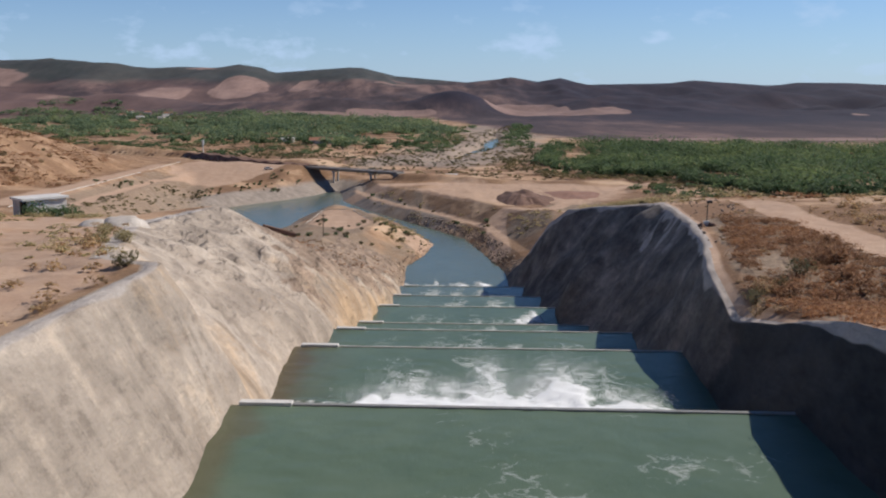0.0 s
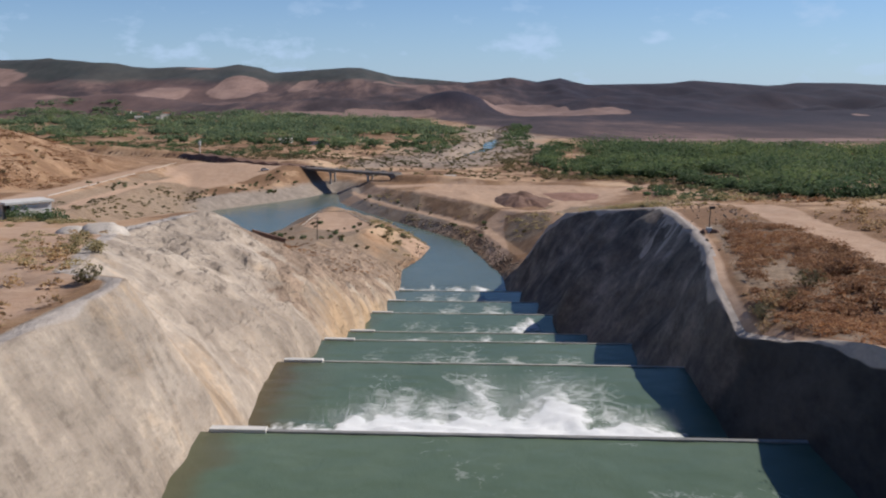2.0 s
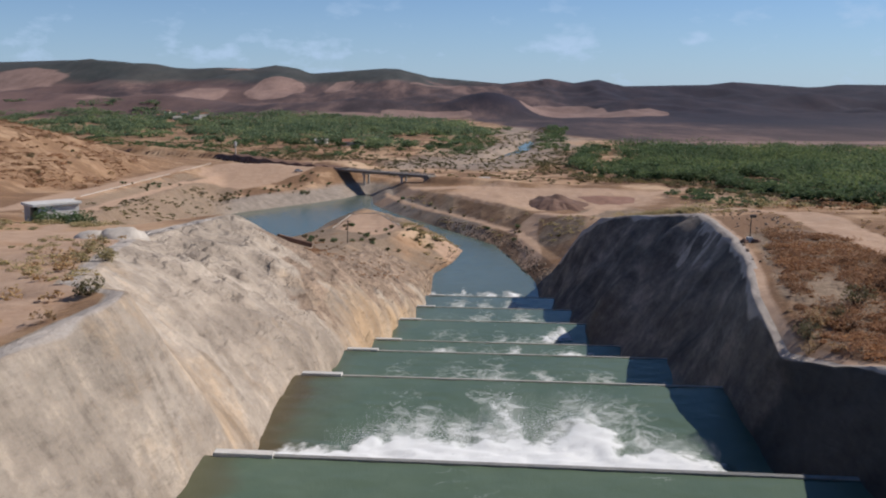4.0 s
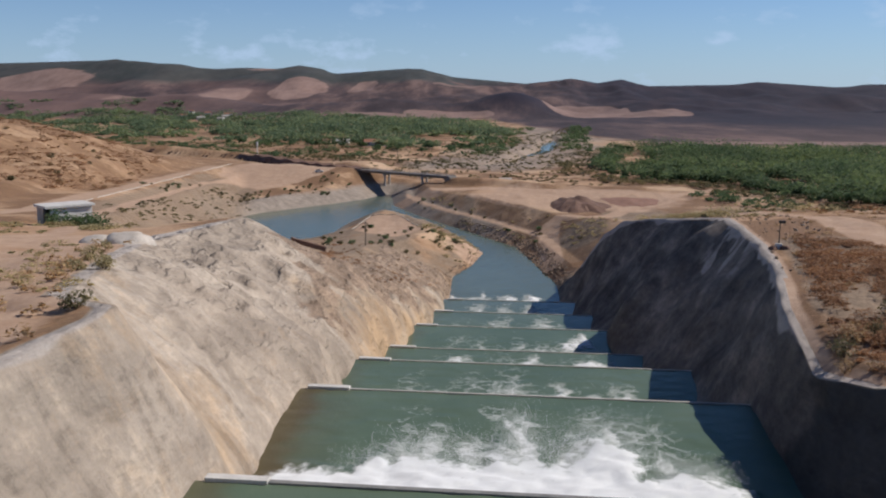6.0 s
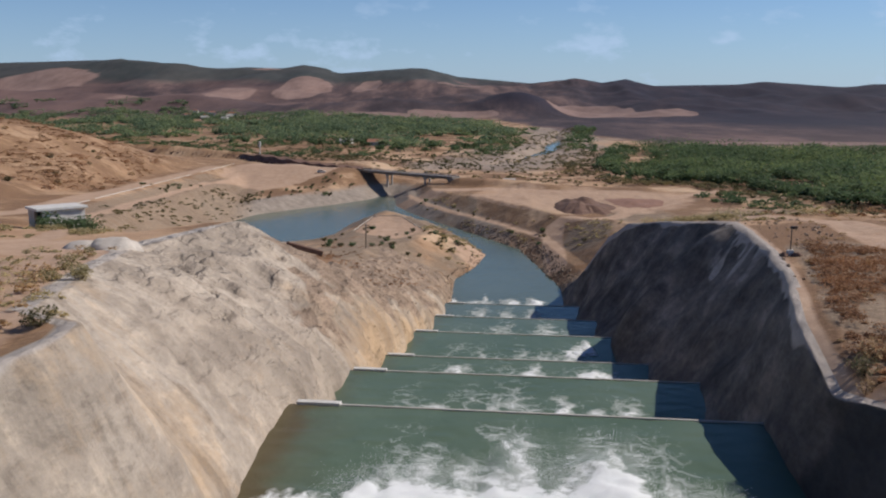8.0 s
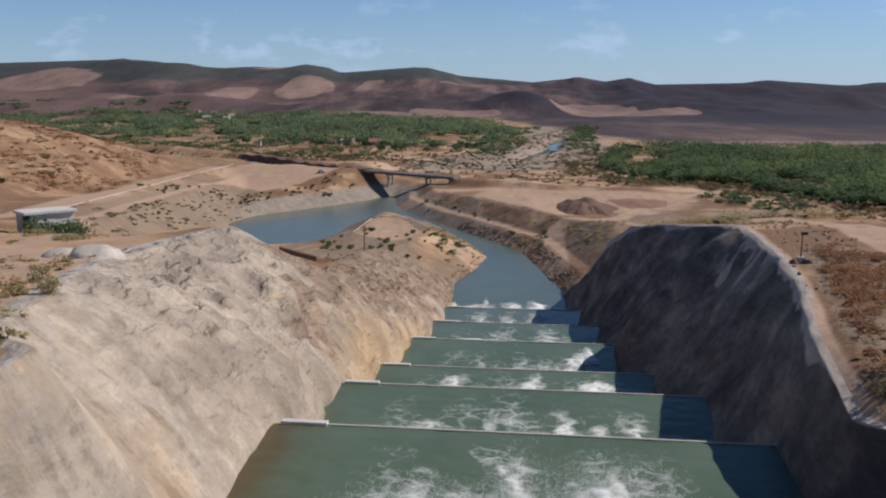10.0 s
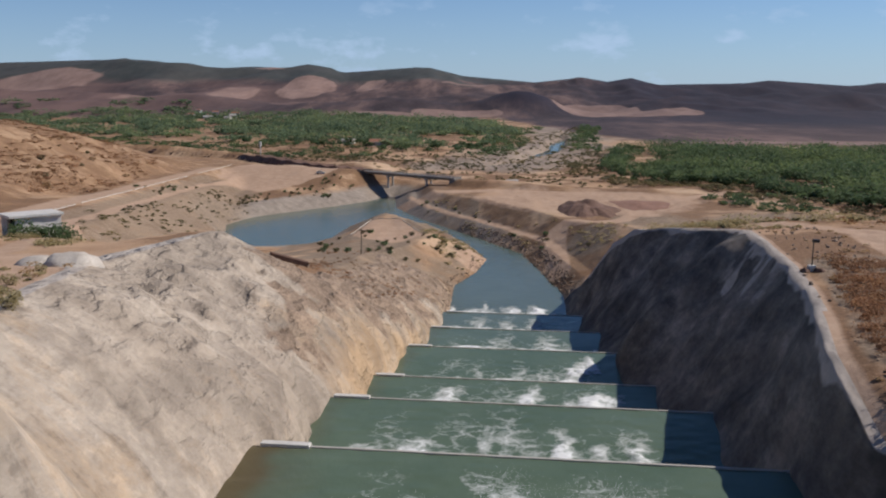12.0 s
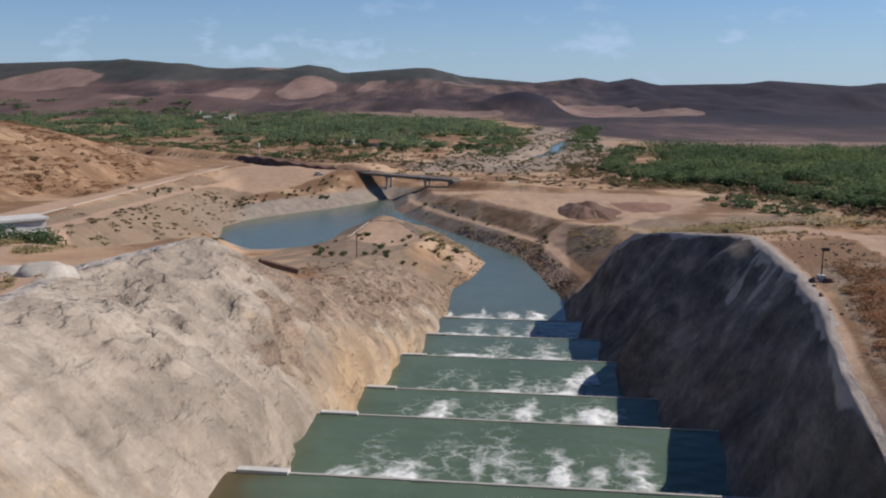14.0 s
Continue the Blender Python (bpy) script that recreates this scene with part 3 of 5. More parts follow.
def sheet(name, xs, ys, zz, keep=None, attrs=None, mats=(), bent=None):
    """A mesh over a grid of lines, with float attributes on its points; keep: the faces that it has."""
    nx, ny = len(xs), len(ys)
    gx, gy = np.meshgrid(xs, ys)
    gx = gx if bent is None else bent
    co = np.stack([gx, gy, zz], -1).reshape(-1, 3)
    i = (np.arange(ny - 1)[:, None] * nx + np.arange(nx - 1)[None]).ravel()
    quads = np.stack([i, i + 1, i + nx + 1, i + nx], -1)
    if keep is not None:
        quads = quads[keep.ravel()]
    used, inv = np.unique(quads, return_inverse=True)
    co, quads = co[used], inv.reshape(-1, 4)
    me = bpy.data.meshes.new(name)
    me.vertices.add(len(co))
    me.vertices.foreach_set("co", co.ravel())
    me.loops.add(quads.size)
    me.loops.foreach_set("vertex_index", quads.ravel().astype(np.int32))
    me.polygons.add(len(quads))
    me.polygons.foreach_set("loop_start", np.arange(0, quads.size, 4, dtype=np.int32))
    me.polygons.foreach_set("use_smooth", np.ones(len(quads), bool))
    for key, v in (attrs or {}).items():
        me.attributes.new(key, "FLOAT", "POINT").data.foreach_set("value", np.ascontiguousarray(v.ravel()[used], dtype=np.float32))
    for m in mats:
        me.materials.append(m)
    me.update(calc_edges=True)
    return new(name, me)


def part(name, bm, mat, parent, label="", at=None):
    """Links a bmesh, or a mesh, as one object under a thing or a part."""
    if isinstance(bm, bmesh.types.BMesh):
        me = bpy.data.meshes.new(name)
        bm.to_mesh(me)
        bm.free()
        me.materials.append(mat)
    else:
        me = bm
    ob = new(name, me)
    ob.parent = parent
    if at is not None:
        ob.matrix_basis = at
    return tagged(ob, label)


def empty(name, m=None):
    ob = new(name)
    ob.empty_display_size = 0.2
    if m is not None:
        ob.matrix_basis = m
    return ob


def box(bm, x0, x1, y0, y1, z0, z1, bevel=0.0):
    r = bmesh.ops.create_cube(bm, size=1.0)
    for v in r["verts"]:
        v.co = Vector(((x0 + x1) / 2 + v.co.x * (x1 - x0), (y0 + y1) / 2 + v.co.y * (y1 - y0), (z0 + z1) / 2 + v.co.z * (z1 - z0)))
    if bevel:
        es = list({e for v in r["verts"] for e in v.link_edges})
        bmesh.ops.bevel(bm, geom=es, offset=bevel, segments=2, affect="EDGES", profile=0.6)
    return bm


def tube(bm, a, b_, r0, r1, n=7):
    """A tapered limb from a to b."""
    a, b_ = Vector(a), Vector(b_)
    q = (b_ - a).to_track_quat("Z", "Y")
    rings = []
    for p, r in ((a, r0), (b_, r1)):
        rings.append([bm.verts.new(p + q @ Vector((r * math.cos(k * math.tau / n), r * math.sin(k * math.tau / n), 0))) for k in range(n)])
    for k in range(n):
        bm.faces.new((rings[0][k], rings[0][(k + 1) % n], rings[1][(k + 1) % n], rings[1][k]))
    bm.faces.new(rings[1])
    bm.faces.new(rings[0][::-1])
    return bm


# ---- ground ----
XS = np.concatenate([-grid_lines(45.0, [(150, 0.5, 1.03), (900, 3.0, 1.035), (4200, 30, 1.08)])[::-1], np.arange(-44.6, 44.8, 0.42), grid_lines(45.0, [(150, 0.5, 1.03), (900, 3.0, 1.035), (4200, 30, 1.08)])])
YS = grid_lines(-120.0, [(16, 4.0, 1.0), (150, 0.42, 1.0), (240, 0.5, 1.002), (480, 0.8, 1.008), (1500, 3.5, 1.012), (4700, 14, 1.02)])
GX, GY = np.meshgrid(XS, YS)
# lines of the grid run along the toes and crests of the cut
KNOTS = [-70.0, -28.0, -11.5, 18.0, 28.0, 70.0]
for row, y in enumerate(YS):
    free = float(smooth(235, 300, y))
    knots = [-70.0] + [float(table(y, t, c)) * (1 - free) + k * free for t, c, k in ((LEFT, 2, -28), (LEFT, 1, -11.5), (RIGHT, 1, 18), (RIGHT, 2, 28))] + [70.0]
    GX[row] = np.where(np.abs(XS) < 70, np.interp(XS, KNOTS, knots), XS)
GZ, FACE, SHORE = ground_height(GX, GY)


def height(x, y):
    return float(ground_height(np.array([float(x)]), np.array([float(y)]))[0][0])


tl, cl = table(GY, LEFT, 1), table(GY, LEFT, 2)
tr, cr = table(GY, RIGHT, 1), table(GY, RIGHT, 2)
lip = 0.8 * fbm(GY / 6, GX / 40, 61, 3)
conc_l = (GX > cl - 1.7) & (GX < 3.7) & (GY < 146 + 6 * fbm(GX / 8, GY / 8, 63, 2))
conc_r = (GX >= 3.7) & (GX < cr + 0.5) & (GY < 232)
bank_l = (GX > cl + 2 + 3 * lip) & (GX < 3.7) & (GY >= 140) & (GY < 232)
cell = lambda m: m[:-1, :-1]
KL, KR = cell(conc_l | bank_l), cell(conc_r)
RUBBLE = [(-36, 150), (-30, 140), (-26.5, 132), (-23.6, 127), (-21.5, 113), (-18.5, 100), (-15.5, 104), (-15.2, 113), (-17, 124), (-15.5, 134), (-12.5, 150), (-11, 190), (-8, 240), (-40, 240)]
rock = smooth(2.2, -2.2, polygon_distance(GX, GY, RUBBLE) + 7 * fbm(GX / 4, GY / 7, 65, 4)) * (GX < 3)
ochre = 0.35 + 0.04 * smooth(70, 110, GY) + 0.6 * fbm(GX / 14, GY / 14, 67, 3) * (GX < 3) + 0.25 * smooth(0.4, 0.0, FACE) * (GX < 3) * smooth(80, 130, GY) * (0.9 + 1.2 * fbm(GY / 3, GX / 20, 68, 3))
lip_r = smooth(-0.25 - 0.55 * smooth(70, 84, GY), 0.0, GX - cr + (0.3 + 0.9 * smooth(70, 84, GY)) * lip) * (GX > 4)
# mask of that painted shade, up to the kink near y 66
near_shade = smooth(67.5, 65.5, GY + 3 * fbm(GX / 3, GZ / 3, 62, 3)) * (GX > 4)
# pale skin streaks under the crest, lightened in colour for sun on them
lip_r = np.maximum(lip_r, (GX > 4) * smooth(0.78, 0.95, FACE + 0.5 * fbm(GY / 5 - GX / 10, GX / 4, 69, 4)) * np.exp(-((GY - 124) / 10.0) ** 2))
lip_l = smooth(0.8 + 0.9 * smooth(76, 90, GY), 0.25, np.abs(GX - cl + 0.75 + 0.35 * lip)) * (GX < 3) * smooth(140, 118, GY)
for ox, oy, ow, ol, amount in ((-12.3, 119, 1.8, 8, 0.45), (-15.2, 66.0, 1.6, 2.2, 0.2), (-14.2, 71, 1.6, 2.6, 0.22), (-10.5, 150, 1.6, 10, 0.3)):
    ochre = ochre + amount * np.exp(-((GX - ox) / ow) ** 2 - ((GY - oy) / ol) ** 2)
ATT = {"rock": rock, "ochre": ochre, "lip": np.maximum(lip_r, lip_l), "near_shade": near_shade, "near": 0.85 * smooth(84, 66, GY + 6 * fbm(GX / 5, GY / 5, 64, 3))}
gravel = smooth(16, 4, SHORE) * (GY > 200) * smooth(25, -5, GX + (GY - 300) * 0.3) * (1 - 0.8 * smooth(-50, -38, GX) * smooth(330, 300, GY))
gravel = np.maximum(gravel, 0.55 * smooth(80, 20, line_distance(GX, GY, RIVER) + 30 * fbm(GX / 20, GY / 60, 89, 3)) * smooth(430, 520, GY))
scrub = 0.5 + (0.9 - 0.65 * smooth(-112, -126, GX)) * fbm(GX / 18, GY / 18, 81, 3) + 0.25 * smooth(22, 28, GX) * smooth(42, 38, GX) * smooth(125, 112, GY) - 0.22 * smooth(-15, -18, GX) * smooth(-95, -80, GX) * smooth(165, 145, GY) + 0.06 * smooth(-112, -126, GX) * smooth(180, 230, GY)
TRACKS = [([(-120, 160), (-94, 168), (-88, 185), (-95, 210), (-103, 240), (-114, 285), (-124, 330), (-132.5, 390), (-136.5, 450)], 3.0), ([(-47, 107), (-60, 145), (-70, 172), (-77, 185), (-83, 213), (-91, 240), (-102, 285), (-112, 330), (-120, 390), (-115, 420), (-96, 436), (-76, 460)], 1.1),
          ([(-118, 428), (-104, 436), (-88, 450)], 8),
          ([(80, 50), (52, 76), (45, 90), (45, 104), (45, 118), (47, 135), (46, 150), (41, 168)], 2.6), ([(90, 362), (104, 352), (110, 335), (104, 318)], 1.2), ([(16, 256), (16.3, 274), (16.6, 289), (18.1, 303), (22, 306), (28, 299), (37, 307), (47, 329), (59, 359), (76, 385), (94, 406)], 2.2), ([(-39, 411), (-31.7, 386), (-17.5, 356), (-6.7, 338), (3, 320), (10, 306), (16.5, 290)], 0.5),
          ([(-40, 392), (-20, 396), (5, 400)], 6)]
track = np.zeros_like(GX)
for pts, half in TRACKS:
    track = np.maximum(track, smooth(half + 2.5, half - 1, line_distance(GX, GY, pts)))
track = np.maximum(track, smooth(9, 4, np.hypot((GX + 6) / 0.8, (GY - 277) / 2.2) + 3 * fbm(GX / 4, GY / 6, 90, 3)))
track = np.maximum(track, 0.8 * smooth(2.0, 0.7, GX - cr) * (GX > cr - 1) * (GY < 215))
track = np.maximum(track, 0.6 * smooth(1.15, 0.8, np.hypot((GX - 30) / 48, (GY - 362) / 46) + 0.25 * fbm(GX / 12, GY / 14, 97, 3)) * smooth(14, 18, SHORE))
PAD = [(-131, 446), (-118, 415), (-102, 404), (-88, 426), (-79, 452), (-96, 482), (-122, 486)]
track = np.maximum(track, smooth(3, -2, polygon_distance(GX, GY, PAD) + 4 * fbm(GX / 6, GY / 8, 93, 3)))
track = np.maximum(track, (0.62 + 0.8 * fbm(GX / 8, GY / 8, 88, 3)) * smooth(-18.5, -21, GX) * smooth(-90, -70, GX) * smooth(118, 104, GY))
# the terraced right bank
side = smooth(-2, 6, GX + np.clip((GY - 240) * 0.36, 0, 80) - 4) * (GY > 250) * (GY < 440)
off = GX - table(GY, KERB, 1)
brown = 0.32 * side * smooth(27, 21, SHORE + 5 * fbm(GX / 9, GY / 9, 98, 3)) * smooth(-1, 3, SHORE)
brown = np.maximum(brown, 0.6 * smooth(0.5, 2, off) * smooth(36, 22, off) * (GY > 165) * (GY < 432) * smooth(430, 405, GY))
brown = np.maximum(brown, 0.8 * (GX < -8) * (GX > -62) * (GY > 138) * (GY < 372) * (0.78 - 0.1 * smooth(190, 240, GY) + 1.1 * fbm(GX / 9, GY / 16, 99, 4)))
brown = np.maximum(brown, 0.8 * smooth(6, 3, np.hypot((GX - 26) / 1.6, (GY - 278) / 3.4)))
brown = np.maximum(brown, (0.62 + 0.8 * fbm(GX / 15, GY / 15, 94, 4)) * smooth(30, 38, GX) * smooth(190, 150, GX) * smooth(160, 190, GY) * smooth(345, 310, GY))
brown = np.maximum(brown, (0.85 + 0.9 * fbm(GX / 5, GY / 6, 92, 4)) * smooth(1.2, 3.0, GX - cr) * smooth(47, 42, GX) * smooth(30, 40, GY) * smooth(124, 112, GY))
brown = np.clip(brown, 0, 1)
track = np.maximum(track, smooth(2, -1.5, polygon_distance(GX, GY, [(-42, 288), (-42, 328), (-33, 324), (-21, 288), (-28, 268)])))
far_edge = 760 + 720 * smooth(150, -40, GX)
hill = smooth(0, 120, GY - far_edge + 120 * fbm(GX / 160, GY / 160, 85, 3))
# cleared fields on the hills: x, y, half-width, half-depth
FIELDS = [(-1300, 2480, 110, 200), (-870, 2150, 55, 110), (-690, 2330, 34, 110), (-600, 2120, 42, 110), (-545, 2540, 48, 140), (-735, 2960, 46, 60), (-392, 2660, 28, 100), (-300, 1570, 150, 35), (-120, 2650, 55, 25), (-90, 1640, 60, 40),
          (160, 1960, 72, 200), (275, 1760, 56, 80), (300, 850, 120, 20), (720, 1620, 16, 14)]
field = np.zeros_like(GX)
for fx, fy, fw, fd in FIELDS:
    field = np.maximum(field, smooth(1.35, 0.75, np.abs((GX - fx) / (1.3 * fw)) ** 2.5 + np.abs((GY - fy) / (1.3 * fd)) ** 2.5))
# painted haze covers the right hills; one dark mound shares its tone
ATT_G = {"brown": brown, "gravel": gravel, "scrub": scrub, "track": track, "hill": hill, "field": field, "haze_tone": np.clip(0.92 * smooth(20, 420, GX) * smooth(900, 1500, GY + 160 * fbm(GX / 220, GY / 220, 89, 3)) + np.exp(-((GX - 30) / 90) ** 2 - ((GY - 1790) / 130) ** 2), 0, 0.9), "bare": np.maximum(0.8 * smooth(-250, -800, GX) * smooth(-0.3, 0.3, fbm(GX / 300, GY / 300, 96, 3) + 0.1), 0.3 * smooth(80, 240, GX) * smooth(780, 860, GY) * smooth(1500, 850, GY + 160 * fbm(GX / 150, GY / 150, 90, 3))), "green": smooth(55, 95, GZ + 25 * fbm(GX / 120, GY / 120, 87, 3)) * (GY > 1500) * smooth(300, -100, GX)}
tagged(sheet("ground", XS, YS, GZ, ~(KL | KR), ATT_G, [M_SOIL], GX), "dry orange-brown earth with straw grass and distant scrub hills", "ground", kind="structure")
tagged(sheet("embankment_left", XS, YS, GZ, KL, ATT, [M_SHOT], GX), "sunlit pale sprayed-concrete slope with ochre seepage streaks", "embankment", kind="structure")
tagged(sheet("embankment_right", XS, YS, GZ, KR, ATT, [M_ROCK], GX), "rock cut with its shade put into dark base tones, pale concrete lip", "embankment", kind="structure")

# ---- water ----
wx, wy = np.arange(-17, 26, 0.3), np.concatenate([np.arange(-110, 24, 1.2), np.arange(24, 232, 0.27)])
WX, WY = np.meshgrid(wx, wy)
yy = WY - SKEW * (WX - 4)
WZ = water_level(yy)
n1, n2 = fbm(WX / 2.2, WY / 1.6, 101, 5, 0.6), fbm(WX / 5, WY / 3, 103, 4)
n3 = fbm(WX / 1.1, WY / 2.6, 105, 4, 0.6)
# churned front below the first fall: x, length downstream of solid foam
FRONT = [(-12, 7.5), (-10.5, 9.6), (-8, 9.8), (-6.5, 10.8), (-4, 13.0), (-1, 13.6), (1, 12.6), (3.2, 14.5), (4.5, 12.8), (6, 12.8), (8, 15.6), (9.8, 16.4), (10.6, 13.2), (12, 11.2), (15.4, 10.6), (16.6, 8.6), (18.2, 6.0), (20, 4)]
# streaks and patches of foam: x and y where each begins, x and y of its tip, half-width, strength
PATCHES = [(4.6, 66, 1.9, 77.5, 0.75, 0.95), (9.0, 69, 9.9, 75, 0.9, 0.7), (-2.2, 66, -1.4, 73.5, 1.5, 0.72), (-5.0, 65, -4.2, 70, 1.2, 0.7), (1.0, 66, 0.4, 72, 1.3, 0.7), (6.8, 66, 7.6, 72.5, 1.2, 0.72), (12.4, 64, 13.0, 70, 1.0, 0.6), (15.0, 63, 14.6, 67, 0.8, 0.75), (3.0, 74, 1.2, 78, 2.2, 0.5), (8.4, 74, 8.0, 77, 1.2, 0.5),
           (-4.2, 86, -3.0, 94.5, 2.6, 0.95), (-8.2, 86, -7.6, 93, 2.2, 0.9), (1.7, 86, 2.2, 99, 1.0, 0.78), (4.0, 87, 3.4, 95, 0.9, 0.72), (6.2, 87, 6.4, 92, 0.8, 0.62), (8.0, 87, 7.9, 98, 1.2, 0.86), (10.4, 88, 10.8, 95, 0.9, 0.7), (13.2, 87, 13.4, 97, 1.7, 0.76),
           (-3.0, 112, -3.4, 121, 2.6, 1.05), (5.4, 110, 5.8, 122, 1.6, 1.05), (10, 112, 9.4, 119, 1.5, 0.8), (12.6, 115, 12.8, 120, 3.0, 1.05), (-7, 110, -7.4, 117, 1.5, 0.6),
           (-0.6, 130, -0.2, 143, 0.9, 0.72), (5.2, 130, 4.8, 144, 1.6, 0.66), (8.0, 130, 8.2, 140, 1.3, 0.78), (-5.5, 130, -5.8, 138, 1.6, 0.66), (11.2, 134.5, 13.6, 144.5, 1.7, 1.05), (13.9, 140, 13.9, 146, 0.9, 1.0),
           (2.6, 156, 2.8, 174, 3.0, 0.72), (9.8, 156, 9.6, 174, 3.0, 0.72), (-5, 158, -5, 168, 1.5, 0.62), (13, 158, 12.6, 168, 1.0, 0.66),
           (-2, 186, -2.4, 203, 3.0, 0.72), (8.6, 186, 8.2, 203, 3.0, 0.72), (3.2, 186, 3, 201, 2.4, 0.7),
           (-8.8, 216, -9.2, 228, 1.3, 0.95), (-2.5, 219, -2.0, 224, 4.5, 0.85), (-1.6, 222, -1.8, 231, 0.9, 0.8), (9.4, 220, 9.0, 227, 2.2, 1.05), (4.4, 219, 4.0, 227, 2.8, 0.9)]
foam = np.zeros_like(WX)
for x0, y0, x1, y1, half, power in PATCHES:
    u = np.clip((WY - y0) / (y1 - y0), -0.5, 1.5)
    side_ = (WX - x0 - (x1 - x0) * u - 1.1 * n2) / (half * (1.15 - 0.35 * np.clip(u, 0, 1)))
    foam = np.maximum(foam, power * smooth(1.5, 0.1, np.abs(side_) + 0.55 * n1) * smooth(1.25, 0.45, u + 0.5 * n3) * (u > -0.45) * (0.75 + 0.7 * smooth(-0.3, 0.3, n3) * 0.5))
for k, (ys, level) in enumerate(SILLS):
    s = yy - ys
    nxt = SILLS[k + 1][0] if k + 1 < len(SILLS) else ys + 30
    here = (s > 0.3) * (yy < nxt - 0.2)
    if k == 0:
        front = np.interp(WX + 0.9 * n1, [r[0] for r in FRONT], [r[1] for r in FRONT])
        churn = here * smooth(1.16, 0.74, s / front + 0.16 * n1 + 0.2 * n3)
        foam = np.maximum(foam, 1.22 * churn)
        WZ = WZ + churn * (0.35 + 0.35 * n1 + 0.4 * n2)
    # a strip of froth along the foot of each fall, thin veils farther on
    foot = (0, 9.6, 12.6, 11.0, 15.0, 17.5, 17.0)[k]
    if k:
        strip = here * smooth(-12, -9.5, WX) * smooth(19, 16.5, WX) * smooth(foot + 1.3, foot - 0.6, s + 1.2 * n1) * (0.62 + 1.0 * fbm(WX / 3.0, WY * 0 + 7.7 * k, 121, 3))
        foam = np.maximum(foam, np.clip(strip, 0, 1))
    veil = here * smooth(-10.5, -5, WX) * smooth(16.5, 13.0, WX) * (0.34 + 0.42 * fbm(WX / 3.4, WY / 8 + 3.1 * k, 117, 3) + 0.2 * n3) * smooth(30, 12, s)
    foam = np.maximum(foam, np.clip(veil, 0, 0.62))
    WZ = WZ + here * np.clip(foam - 0.6, 0, 0.5) * (0.5 + n1) * (k > 0)
foam = np.maximum(foam, np.clip((yy < SILLS[0][0] - 0.5) * smooth(-6, 3, WX) * (0.16 + 0.62 * fbm(WX / 3.5, WY / 5, 115, 3)), 0, 0.42))
off_l = WX - table(WY, LEFT, 1)
edge = 0.6 * smooth(2.4, 0.3, off_l + 1.6 * n2) + 0.38 * smooth(6.0, 1.0, off_l + 2.0 * n2) * (yy > SILLS[0][0]) * (yy < SILLS[1][0])
WATT = {"foam": foam, "still": smooth(140, 231, WY), "shallow": np.clip(edge * (0.4 + 0.6 * smooth(SILLS[1][0] + 2, SILLS[1][0], yy)), 0, 1)}
WZ = WZ + 0.05 * fbm(WX / 1.3, WY / 1.0, 111, 3)
tagged(sheet("water_chute", wx, wy, WZ, None, WATT, [M_WATER]), "silty green water stepping down with white foam", "water", kind="structure")
px_, py_ = np.arange(-125, 40, 1.0), np.arange(227, 490, 1.0)
PX, PY = np.meshgrid(px_, py_)
ZERO = np.zeros_like(PX)
tagged(sheet("water_pool", px_, py_, ZERO + TAIL + 0.04 * fbm(PX / 3, PY / 3, 113, 3), None, {"foam": ZERO, "shallow": ZERO, "still": ZERO + 1}, [M_WATER]), "calm blue-grey water of the lower pool", "water", kind="structure")
rx_, ry_ = np.arange(-70, 110, 2.0), np.arange(488, 1210, 4.0)
RX, RY = np.meshgrid(rx_, ry_)
ZERO = np.zeros_like(RX)
tagged(sheet("water_river", rx_, ry_, ZERO + TAIL, None, {"foam": ZERO, "shallow": ZERO, "still": ZERO + 1}, [M_WATER]), "distant blue river between pale gravel banks", "water", kind="structure")

# spray thrown up over the churned water: x, y, spread across, spread along, height, drops
rs = np.random.default_rng(44)
drops = []
for sx, sy, sw, sl, sh, n in ((3.6, 67.5, 0.8, 2.6, 2.0, 1500), (9.0, 68.2, 1.6, 1.8, 1.9, 2000), (-2.4, 66.5, 1.6, 1.8, 1.2, 1300), (6.4, 66.5, 1.6, 1.6, 1.2, 1100), (1.0, 66.0, 1.5, 1.6, 1.1, 1000), (12.2, 64.6, 1.6, 1.2, 0.9, 800), (14.4, 63.8, 1.0, 1.0, 0.9, 500), (-5.2, 64.8, 1.4, 1.2, 0.8, 600)):
    d = np.clip(rs.normal(size=(5 * n, 3)), -2.2, 2.2)
    lift = np.abs(d[:, 2]) * 0.5 * sh
    drops.append(np.stack([sx + sw * d[:, 0], sy + sl * d[:, 1], 31.7 + lift], -1))
drops = np.concatenate(drops)
size = rs.uniform(0.005, 0.014, len(drops))[:, None]
corners = np.array([(1, 1, 1), (-1, -1, 1), (-1, 1, -1), (1, -1, -1)], float)
spray = (drops[:, None] + corners[None] * size[:, None] * rs.uniform(0.6, 1.3, (len(drops), 4, 1))).reshape(-1, 3)
tets = (np.array([(0, 1, 2), (0, 3, 1), (0, 2, 3), (1, 3, 2)])[None] + 4 * np.arange(len(drops))[:, None, None]).reshape(-1, 3)
me = bpy.data.meshes.new("spray")
me.from_pydata(spray.tolist(), [], tets.tolist())
M_SPRAY = material("white_spray", 0.6)[0]
M_SPRAY.node_tree.nodes["Principled BSDF"].inputs["Base Color"].default_value = (0.82, 0.84, 0.84, 1)
me.materials.append(M_SPRAY)
tagged(new("spray", me), "fine white spray over the churned water", "spray", kind="stuff")

